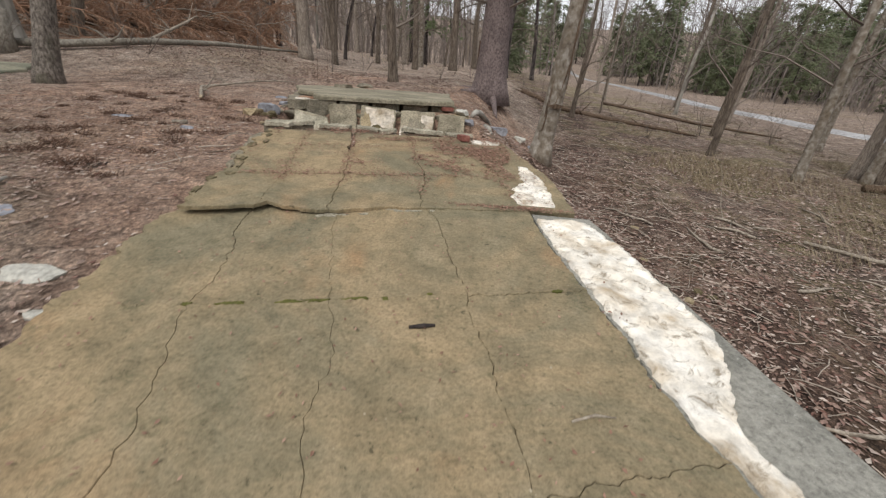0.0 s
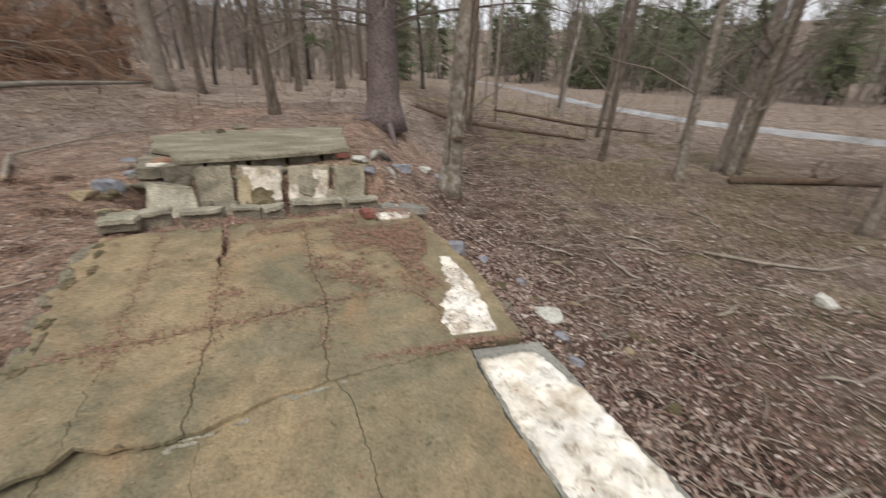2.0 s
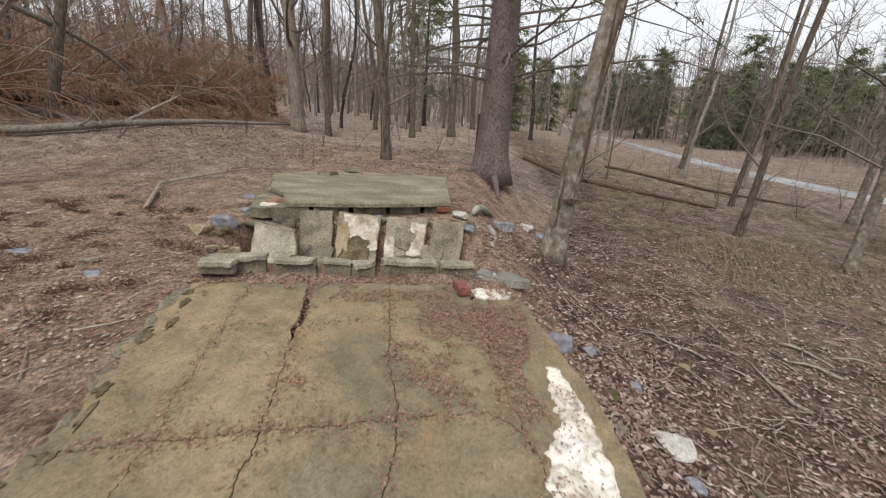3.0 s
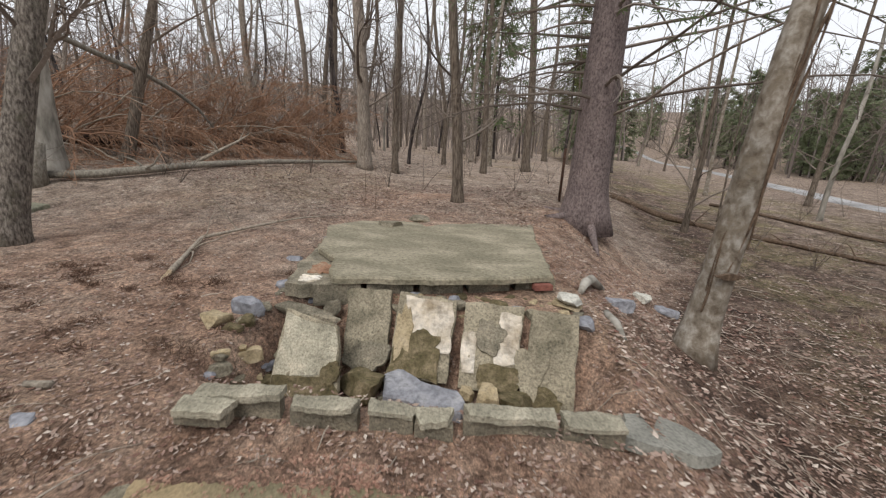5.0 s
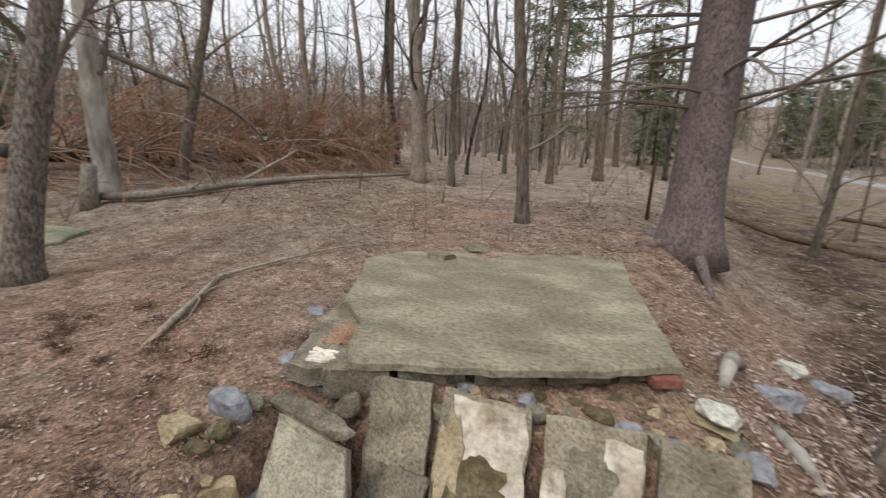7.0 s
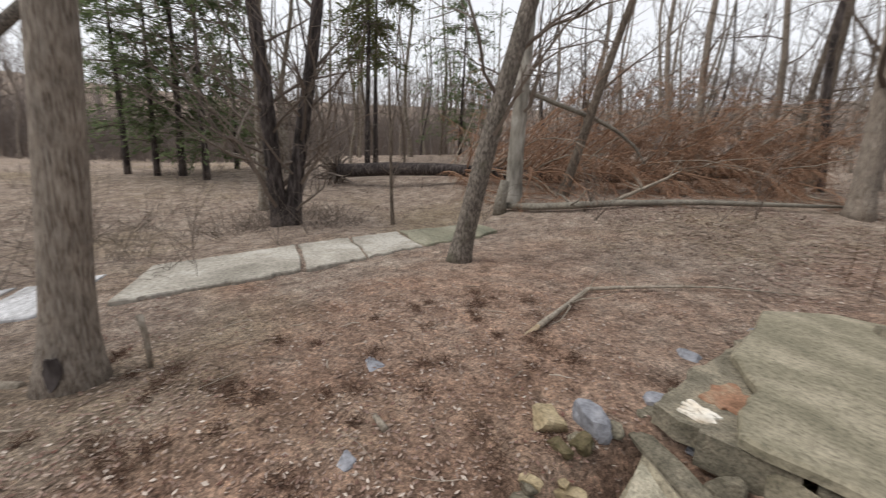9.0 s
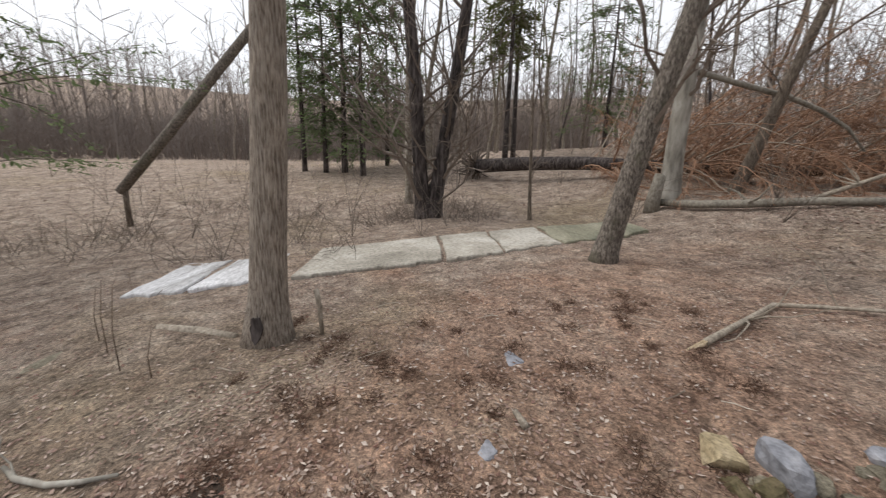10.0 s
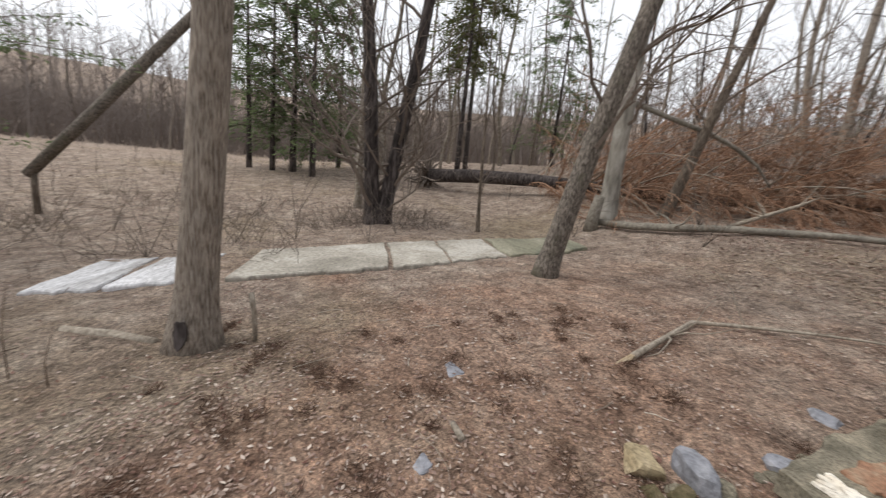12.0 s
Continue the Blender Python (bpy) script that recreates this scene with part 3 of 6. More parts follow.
# ---- the gravel road beyond the trees ----
def ribbon(name, line, width, lift, mat, label, category):
    """A band that follows the ground along a line of points."""
    vs, fs = [], []
    pts = []
    for (x0, y0), (x1, y1) in zip(line, line[1:]):
        for k in range(12):
            pts.append((x0 + (x1 - x0) * k / 12, y0 + (y1 - y0) * k / 12))
    for i, (x, y) in enumerate(pts):
        ax, ay = pts[max(0, i - 1)]
        bx, by = pts[min(len(pts) - 1, i + 1)]
        dx, dy = bx - ax, by - ay
        ln = math.hypot(dx, dy)
        for s in (-1, -0.4, 0.4, 1):
            o = width / 2 * s + (0.25 * rough_at(x, y, 0.3 + abs(s)) if abs(s) == 1 else 0)
            px, py = x - dy / ln * o, y + dx / ln * o
            vs.append((px, py, lie(px, py) + lift + (0.03 if abs(s) < 1 else -0.35)))
    for i in range(len(pts) - 1):
        for k in range(3):
            fs.append((i * 4 + k + 1, i * 4 + k, (i + 1) * 4 + k, (i + 1) * 4 + k + 1))
    return tagged(part(name, (vs, fs), mat), label, category, "", "structure")


ROAD = [(34, -20), (27, 3), (21, 11), (16, 16.4), (15, 20), (15, 24), (16.5, 30), (20.5, 50), (25.5, 96), (18, 150), (5, 210)]
ribbon("road", ROAD, 2.3, 0.06, M_ROAD, "pale grey gravel road curving through the woods", "road")


def road_gap(x, y):
    """How far a place lies from the road's middle line."""
    best = 99.0
    for (x0, y0), (x1, y1) in zip(ROAD, ROAD[1:]):
        dx, dy = x1 - x0, y1 - y0
        f = min(1.0, max(0.0, ((x - x0) * dx + (y - y0) * dy) / (dx * dx + dy * dy)))
        best = min(best, math.hypot(x - x0 - f * dx, y - y0 - f * dy))
    return best



# ---- the old walkway: two broken concrete slabs ----
def cell_outline(f0, f1, g0, g1, gap, n=26):
    """The outline of the piece between two lengthwise lines x = f(y) and two crosswise lines y = g(x)."""
    out = []

    def at(u, v):
        x, y = 0.0, 2.0
        for _ in range(5):
            y = g0(x) + (g1(x) - g0(x)) * v
            x = f0(y) + (f1(y) - f0(y)) * u
        return x + (1 - u) * gap[0] - u * gap[1], y + (1 - v) * gap[2] - v * gap[3]
    for k in range(n):
        out.append(at(k / n, 0))
    for k in range(n):
        out.append(at(1, k / n))
    for k in range(n):
        out.append(at(1 - k / n, 1))
    for k in range(n):
        out.append(at(0, 1 - k / n))
    return out


def line_x(points, amp=0.02):
    """A cracked lengthwise line through (y, x) points."""
    def f(y):
        for (y0, x0), (y1, x1) in zip(points, points[1:]):
            if y <= y1 or (y1, x1) == points[-1]:
                return x0 + (x1 - x0) * (y - y0) / (y1 - y0) + amp * (0.5 * noise.noise((y * 4.0, 3.0 * points[0][1], 0.5)) + 0.6 * noise.noise((y * 15, points[0][1], 4)) + 0.45 * noise.noise((y * 43, points[0][1], 4)))
    return f


def line_y(points, amp=0.02):
    def g(x):
        for (x0, y0), (x1, y1) in zip(points, points[1:]):
            if x <= x1 or (x1, y1) == points[-1]:
                return y0 + (y1 - y0) * (x - x0) / (x1 - x0) + amp * (0.5 * noise.noise((x * 4.0, 3.0 * points[0][1], 2.5)) + 0.6 * noise.noise((x * 15, points[0][1], 6)) + 0.45 * noise.noise((x * 43, points[0][1], 6)))
    return g


def broken_slab(name, cols, rows, cells, wide, high, top, thick, label, split=()):
    """Pieces between lengthwise cracks (cols) and crosswise cracks (rows); wide and high: how far each crack gapes."""
    th = tagged(thing(name), label, "pavement", "", "structure")
    rng = random.Random(len(cols) * 7 + len(rows))
    for i0, i1, j0, j1 in cells:
        dz, tx, ty = rng.uniform(-0.0015, 0.0015), rng.uniform(-0.003, 0.003), rng.uniform(-0.003, 0.003)
        right = cols[i1]
        if (i0, j0) in split:
            right = lambda y, f=cols[i1]: f(y) - 0.04 * ease(3.55, 3.8, y)
        o = cell_outline(cols[i0], right, rows[j0], rows[j1], (wide[i0], wide[i1], high[j0], high[j1]), 64)
        part("slab_piece", ring_prism(o, lambda x, y: top(x, y) + dz + tx * (x - o[0][0]) + ty * (y - o[0][1]), thick, 0.003), M_CONC, th)
    return th


low_cols = [line_x([(-3, -1.35), (0.95, -1.42), (1.28, -1.47), (1.59, -1.54), (1.87, -1.55), (2.6, -1.5)], 0.06),
            line_x([(-3, -0.75), (0.55, -0.81), (0.72, -0.82), (0.83, -0.86), (0.95, -0.90), (1.05, -0.94), (1.24, -0.99), (1.40, -0.98), (1.69, -1.03), (1.9, -1.12), (2.5, -1.2)], 0.035),
            line_x([(-3, -0.2), (0.56, -0.32), (0.68, -0.36), (0.78, -0.38), (1.05, -0.37), (1.35, -0.47), (1.84, -0.58), (2.25, -0.68), (2.6, -0.7)], 0.03),
            line_x([(-3, 0.35), (0.60, 0.25), (0.74, 0.25), (0.94, 0.20), (1.07, 0.20), (1.19, 0.16), (1.38, 0.11), (1.51, 0.12), (1.67, 0.06), (1.83, 0.04), (2.2, -0.04), (2.39, -0.11), (2.6, -0.12)], 0.025),
            line_x([(-3, 1.3), (0.65, 0.90), (0.74, 0.88), (0.85, 0.82), (1.01, 0.79), (1.26, 0.77), (1.53, 0.71), (1.82, 0.65), (2.32, 0.60), (2.6, 0.58)], 0.035)]
step = [(-2, 1.95), (-1.38, 2.0), (-1.11, 2.11), (-1.06, 2.19), (-0.96, 2.16), (-0.77, 2.17), (-0.64, 2.2), (-0.39, 2.32), (-0.1, 2.4), (0.35, 2.47), (0.51, 2.5), (2, 2.52)]
low_rows = [line_y([(-2, -3.0), (2, -3.0)]), line_y([(-2, -0.9), (2, -0.75)], 0.03), line_y([(-2, 0.1), (0.35, 0.61), (0.86, 0.74), (2, 0.95)], 0.03), line_y([(-2, 1.05), (-1.38, 1.18), (-0.63, 1.31), (0.1, 1.47), (0.68, 1.59), (2, 1.8)], 0.03), line_y([(x, y + 0.14) for x, y in step], 0.02)]
broken_slab("pavement_lower", low_cols, low_rows, [(0, 4, 0, 1), (0, 1, 1, 3), (1, 2, 1, 3), (2, 3, 1, 3), (3, 4, 1, 2), (3, 4, 2, 3), (0, 1, 3, 4), (1, 2, 3, 4), (2, 3, 3, 4), (3, 4, 3, 4)],
            (0, 0.0010, 0.0003, 0.0013, 0.002), (0, 0.001, 0.0012, 0.0014, 0.0), low_slab, 0.14, "cracked tan and grey-green weathered concrete walkway slab")

mid_cols = [line_x([(2.0, -1.48), (2.63, -1.63), (2.9, -1.62), (3.26, -1.72), (3.46, -1.79), (3.88, -1.84), (4.5, -1.9)], 0.07), line_x([(2.1, -1.1), (2.57, -1.17), (2.84, -1.2), (3.12, -1.28), (3.6, -1.36), (4.26, -1.48), (4.5, -1.5)], 0.04),
            line_x([(2.1, -0.70), (2.57, -0.75), (2.9, -0.78), (3.2, -0.82), (3.55, -0.90), (3.88, -0.91), (4.35, -1.01), (4.6, -1.05)], 0.03),
            line_x([(2.1, -0.15), (2.63, -0.17), (2.92, -0.16), (3.17, -0.20), (3.45, -0.27), (3.95, -0.35), (4.43, -0.41), (4.6, -0.42)], 0.03), line_x([(2.1, 0.60), (2.87, 0.47), (3.2, 0.40), (4.5, 0.22)], 0.05)]
mid_rows = [line_y(step, 0.025), line_y([(-2, 2.65), (-1.55, 2.72), (-1.34, 2.78), (-0.91, 2.86), (-0.31, 2.99), (0.26, 3.09), (0.37, 3.04), (0.46, 2.92), (1, 2.7)], 0.03), line_y([(-2, 3.55), (-0.91, 3.77), (-0.34, 3.91), (0.22, 4.02), (1, 4.1)], 0.05), line_y([(-2, 4.25), (-1.0, 4.42), (1, 4.6)], 0.04)]
broken_slab("pavement_middle", mid_cols, mid_rows, [(0, 1, 0, 1), (1, 2, 0, 1), (2, 3, 0, 1), (3, 4, 0, 1), (0, 1, 1, 3), (1, 2, 1, 3), (2, 3, 1, 2), (3, 4, 1, 2), (2, 3, 2, 3), (3, 4, 2, 3)],
            (0, 0.0012, 0.0022, 0.0022, 0.003), (0, 0.004, 0.0012, 0), mid_slab, 0.022, "tan cracked concrete slab with red needles in its joints", ((1, 1),))


# outer kerb with its peeling white plaster coat
def strip(left, right, y0, y1, top, thick, n=26):
    ys = [y0 + (y1 - y0) * k / n for k in range(n + 1)]
    return ring_prism([(right(y), y) for y in ys] + [(left(y), y) for y in ys[::-1]], top, thick, 0.012)


def lumpy_strip(left, right, y0, y1, top, nx, ny, lump, seed):
    """A crumbling coat between two lengthwise lines: a rumpled sheet with its rim turned down."""
    bm = bmesh.new()
    grid = []
    for j in range(ny + 1):
        y = y0 + (y1 - y0) * j / ny
        row = []
        for i in range(nx + 1):
            x = left(y) + (right(y) - left(y)) * i / nx
            rim = i in (0, nx) or j in (0, ny)
            z = top(x, y) + lump * (noise.noise((x * 7, y * 7, seed)) + 0.7 * noise.noise((x * 19, y * 19, seed)) + 0.4 * noise.noise((x * 47, y * 47, seed)))
            wob = 0.018 * noise.noise((y * 21, i, seed)) if i in (0, nx) else 0
            row.append(bm.verts.new((x + wob, y, z - (0.05 if rim else 0))))
        grid.append(row)
    for a, b in zip(grid, grid[1:]):
        for i in range(nx):
            bm.faces.new((a[i], a[i + 1], b[i + 1], b[i]))
    return bm


low_edge = line_x([(-3, 2.1), (0.75, 1.33), (1.03, 1.27), (1.62, 1.16), (2.52, 0.98), (2.6, 0.97)], 0.02)
mid_edge = line_x([(2.4, 0.92), (2.76, 0.90), (3.26, 0.88), (3.73, 0.79), (4.6, 0.60)], 0.04)
low_in = lambda y: low_cols[-1](y) + 0.004
kerb = tagged(thing("kerb"), "grey concrete kerb with peeling white plaster on top", "kerb", "", "structure")
stone_low = part("kerb_stone", strip(low_in, low_edge, -2.9, 2.50, lambda x, y: low_slab(x, y) - 0.004, 0.6), M_KERB, kerb)
stone_mid = part("kerb_stone", strip(lambda y: mid_cols[-1](y) + 0.005, mid_edge, 2.56, 4.5, lambda x, y: mid_slab(x, y) - 0.012, 0.6), M_CONC, kerb)
white_edge = line_x([(-3, 0.8), (0.4, 0.99), (0.66, 1.02), (0.74, 1.0), (0.87, 0.98), (1.01, 1.05), (1.18, 1.14), (1.35, 1.19), (1.64, 1.15), (2.09, 1.07), (2.43, 0.94), (2.6, 0.92)], 0.04)
smooth(part("plaster_coat", lumpy_strip(lambda y: low_in(y) + 0.004, white_edge, 0.05, 2.42, lambda x, y: low_slab(x, y) + 0.012, 18, 130, 0.013, 2.0), M_PLASTER, stone_low, "cracked dirty white plaster coat"))
mid_white_in, mid_white_out = line_x([(2.5, 0.48), (2.67, 0.46), (2.88, 0.52), (3.08, 0.63), (3.29, 0.64), (3.6, 0.66)], 0.06), line_x([(2.5, 0.80), (3.0, 0.80), (3.3, 0.77), (3.6, 0.70)], 0.03)
smooth(part("plaster_coat", lumpy_strip(mid_white_in, mid_white_out, 2.60, 3.50, lambda x, y: mid_slab(x, y) - 0.004, 14, 60, 0.010, 5.0), M_PLASTER, stone_mid, "peeling white plaster patch"))
part("plaster_coat", blob((0.40, 4.40, mid_slab(0.4, 4.4) - 0.02), (1, 0, 0.0), (0, 1, 0.06), 0.17, 0.10, 0.018, 5), M_PLASTER, stone_mid, "white plaster patch")
part("moss_patch", blob((0.62, 3.95, mid_slab(0.62, 3.95) - 0.03), (1, 0, 0), (0.1, 1, 0.06), 0.06, 0.15, 0.014, 6, 0.7), M_MOSS, stone_mid, "olive moss patch")
rm = random.Random(6)
for k in range(14):
    x = rm.uniform(-0.75, -0.05)
    y = mid_rows[0](x) - rm.uniform(0.0, 0.04)
    part("mortar_crumb", blob((x, y, low_slab(x, y) + 0.002), (1, 0.2, 0), (-0.2, 1, 0.08), rm.uniform(0.010, 0.035), rm.uniform(0.006, 0.013), 0.004, 140 + k, 0.9, 16), M_LIP, kerb, "pale crumbled mortar in the joint")
for k in range(9):
    y = 2.15 + 2.1 * (k + rm.random()) / 9
    x = mid_cols[0](y) + rm.uniform(0.01, 0.10)
    part("moss_patch", blob((x, y, mid_slab(x, y)), (1, 0.2, 0), (-0.2, 1, 0.06), rm.uniform(0.015, 0.035), rm.uniform(0.03, 0.08), 0.006, 20 + k, 0.9, 22), M_MUD, kerb, "brown-green moss along the edge")
for k, (x, w) in enumerate([(-0.83, 0.05), (-0.62, 0.04), (-0.52, 0.045), (-0.40, 0.03), (-0.34, 0.035), (-0.24, 0.02), (-0.05, 0.015), (-1.0, 0.02), (0.55, 0.02)]):
    y = low_rows[3](x)
    part("moss_patch", blob((x, y, low_slab(x, y) - 0.001), (1, 0.2, 0), (-0.2, 1, 0.08), w, 0.011, 0.006, 60 + k, 0.9, 24), M_MOSS, kerb, "dark green moss in the crack")

# ---- block row, leaning panels, platform ----
def block(x0, x1, y, z0, z1, depth, seed, label, turn=8.0):
    """A broken block: a rough lip on top of a set-back body, chipped at its ends."""
    rng = random.Random(seed)
    th = tagged(thing("concrete_block", x0, y, z1, turn + rng.uniform(-3, 3)), label, "block", "broken block row")
    w, lip = x1 - x0, rng.uniform(0.03, 0.05)
    c0, c1, s = rng.uniform(0, 0.04), rng.uniform(0, 0.04), rng.uniform(-0.015, 0.015)
    part("lip", plate((c0, -0.02, -s), (w - c1, -0.015, s), (w, depth, s), (0, depth, -s), lip, 0.022, 18, 6, seed, 0.012), M_LIP, th, "pale rough top lip")
    part("body", plate((0, 0.015, -lip), (w, 0.015, -lip), (w, depth - 0.01, -lip), (0, depth - 0.01, -lip), z1 - z0 - lip, 0.018, 18, 6, seed + 40, 0.008), M_BLOCK, th, "rough mossy grey body")
    return th


def row_y(x):
    return 4.82 + 0.14 * (x + 2.1)


for k, (x0, x1, dy, z1, h, d) in enumerate([(-2.17, -1.86, -0.10, 0.36, 0.13, 0.11), (-2.14, -1.64, 0.03, 0.365, 0.18, 0.10), (-1.58, -1.18, 0.0, 0.35, 0.18, 0.10), (-1.12, -0.86, 0.0, 0.345, 0.17, 0.09),
                                               (-0.85, -0.63, -0.05, 0.335, 0.14, 0.12), (-0.58, -0.04, 0.0, 0.35, 0.18, 0.10), (-0.01, 0.34, 0.0, 0.325, 0.18, 0.13)]):
    block(x0, x1, row_y(x0) + dy, z1 - h, z1, d, k + 1, ("mossy" if k in (0, 4) else "rough grey") + " broken concrete block standing in a row")

PAN = [((-2.22, 5.56, -0.25), (-1.64, 5.66, -0.13), (-1.78, 6.01, 0.31), (-2.28, 6.07, 0.38)), ((-1.79, 6.10, -0.10), (-1.39, 6.16, -0.03), (-1.48, 6.56, 0.46), (-1.91, 6.55, 0.46)),
       ((-1.36, 6.08, -0.14), (-0.83, 6.07, -0.14), (-0.84, 6.54, 0.44), (-1.38, 6.55, 0.46)), ((-0.73, 6.06, -0.15), (-0.25, 6.06, -0.15), (-0.21, 6.54, 0.44), (-0.76, 6.54, 0.44)), ((-0.22, 5.98, -0.25), (0.21, 5.98, -0.25), (0.27, 6.53, 0.43), (-0.14, 6.53, 0.42))]
PLBL = ["pale grey concrete panel, broken along its top", "narrow grey stucco concrete panel leaning on rubble", "leaning panel with white plaster and mossy lower half", "leaning panel with white plaster and brown mortar patches", "grey concrete panel leaning at the edge"]
pan_obs = []
for k, (c, lb) in enumerate(zip(PAN, PLBL)):
    th = tagged(part("stucco_slab", plate(*c, 0.07, 0.022, 26, 40, k + 3, 0.009), M_PANEL), lb, "panel", "leaning panels")
    pan_obs.append(th)


def on_panel(k, u, v, ru, rv, thick, mat, seed, label, name="plaster_patch"):
    bl, br, tr, tl = map(Vector, PAN[k])
    p = bl.lerp(br, u).lerp(tl.lerp(tr, u), v)
    part(name, blob(p, br - bl, tl - bl, ru, rv, thick, seed, 0.5), mat, pan_obs[k], label)


def coat(k, u0, u1, v0, v1, thick, mat, seed, label, rag=0.05):
    bl, br, tr, tl = map(Vector, PAN[k])
    nrm = (br - bl).cross(tl - bl).normalized() * thick
    at = lambda u, v: bl.lerp(br, u).lerp(tl.lerp(tr, u), v) + nrm
    part("plaster_coat", plate(at(u0, v0), at(u1, v0), at(u1, v1), at(u0, v1), thick + 0.004, rag, 22, 26, seed, 0.006), mat, pan_obs[k], label)


coat(2, 0.10, 0.97, 0.32, 0.96, 0.014, M_CREAM, 31, "white plaster coat")
on_panel(2, 0.16, 0.52, 0.08, 0.24, 0.026, M_TAN, 33, "tan patch of bare mortar")
coat(2, 0.0, 0.82, 0.0, 0.34, 0.024, M_MUD, 32, "brown mossy mortar layer", 0.07)
on_panel(2, 0.50, 0.40, 0.13, 0.14, 0.024, M_MUD, 46, "brown mossy mortar patch")
coat(3, 0.60, 0.98, 0.30, 0.90, 0.012, M_CREAM, 34, "white plaster coat", 0.04)
coat(3, 0.02, 0.26, 0.18, 0.62, 0.012, M_CREAM, 35, "white plaster coat", 0.04)
on_panel(3, 0.46, 0.60, 0.14, 0.15, 0.024, M_BLOCK, 36, "grey mortar patch")
coat(3, 0.30, 1.0, 0.0, 0.28, 0.022, M_MUD, 37, "brown mossy mortar layer", 0.07)
on_panel(4, 0.12, 0.40, 0.12, 0.26, 0.022, M_PANEL, 38, "fallen flake of stucco")
on_panel(4, 0.35, 0.10, 0.18, 0.11, 0.020, M_MUD, 39, "mossy mortar patch")
coat(0, 0.03, 0.97, 0.27, 0.96, 0.008, M_LIP, 47, "pale cream stucco face", 0.03)
coat(0, 0.02, 0.98, 0.0, 0.28, 0.016, M_MUD, 40, "brown mossy mortar layer", 0.06)
on_panel(0, 0.90, 0.30, 0.08, 0.10, 0.024, M_MUD, 41, "mossy mortar patch")
on_panel(1, 0.55, 0.05, 0.20, 0.16, 0.030, M_BLOCK, 42, "lichened mortar lump")

platform = tagged(thing("platform"), "green-grey concrete platform slab resting on low blocks", "platform")
PL = [(-2.05, 6.47), (-1.6, 6.60), (-1.1, 6.72), (-0.5, 6.92), (0.10, 7.22), (0.06, 8.1), (0.0, 9.2), (0.02, 10.45), (-1.5, 10.0), (-2.95, 9.55), (-3.25, 8.9), (-2.95, 8.2), (-2.72, 7.5), (-2.35, 7.15), (-2.2, 6.75)]


def ragged(poly, amp, per=6):
    out = []
    for (x0, y0), (x1, y1) in zip(poly, poly[1:] + poly[:1]):
        for k in range(per):
            x, y = x0 + (x1 - x0) * k / per, y0 + (y1 - y0) * k / per
            out.append((x + amp * noise.noise((x * 6, y * 6, 1)), y + amp * noise.noise((x * 6, y * 6, 8))))
    return out


part("slab", ring_prism(ragged(PL, 0.035), lambda x, y: 0.575 + 0.004 * rough_at(x, y, 2), 0.07, 0.02), M_PLATFORM, platform, "green-grey weathered concrete slab")
rngp = random.Random(5)
for k in range(5):
    f0, f1 = k / 5 + 0.012, (k + 1) / 5 - 0.012
    a, b = Vector((-2.25, 6.40, 0.50)), Vector((0.16, 7.32, 0.50))
    p, q = a.lerp(b, f0), a.lerp(b, f1)
    n2 = Vector((-(b - a).y, (b - a).x, 0)).normalized() * 0.2
    part("support_block", plate(p, q, q + n2, p + n2, 0.22, 0.015, 8, 4, 50 + k, 0.006), M_BLOCK, platform, "grey concrete support block")
a, b = Vector((-2.52, 6.42, 0.485)), Vector((-3.25, 9.0, 0.485))
part("support_block", plate(a, a + Vector((0.5, 0.12, 0)), b + Vector((0.5, 0.12, 0)), b, 0.14, 0.06, 8, 24, 61, 0.014), M_BLOCK, platform, "crumbling grey ledge under the slab")
a, b = Vector((0.05, 7.4, 0.49)), Vector((-0.05, 10.0, 0.49))
part("support_block", plate(a + Vector((-0.25, 0, 0)), a, b, b + Vector((-0.25, 0, 0)), 0.6, 0.02, 6, 14, 62, 0.01), M_BLOCK, platform)
part("plaster_patch", blob((-2.34, 6.60, 0.49), (1, 0.3, 0), (-0.3, 1, 0), 0.13, 0.085, 0.012, 70, 0.7), M_PLASTER, platform, "bright white plaster patch")
part("brick_patch", blob((-2.36, 6.93, 0.49), (1, 0.3, 0), (-0.3, 1, 0), 0.13, 0.22, 0.010, 71, 0.7), M_TERRA, platform, "orange crumbled brick patch")


def brick(x, y, z, rz, tilt, label):
    bm = bmesh.new()
    bmesh.ops.create_cube(bm, size=1.0, matrix=Matrix.Diagonal((0.095, 0.2, 0.062, 1)))
    bmesh.ops.bevel(bm, geom=bm.edges[:], offset=0.006, segments=2, affect="EDGES")
    ob = part("brick", bm, M_BRICK)
    ob.matrix_basis = pose(x, y, z, tilt, 0, rz)
    return tagged(ob, label, "brick")


brick(0.17, 4.40, mid_slab(0.17, 4.4) + 0.03, 14, -4, "red brick lying on the slab's far edge")
brick(-0.02, 7.14, 0.46, 110, 0, "red brick wedged under the platform slab")

# ---- trees standing near the path ----
def place_tree(name, seed, x, y, diam, height, lean, mat, label, **kw):
    t = bare_tree(name, seed, diam, height, lean, mat, **kw)
    return stand(tagged(t, label, "tree", "woodland trees"), x, y, 0, 0.02)


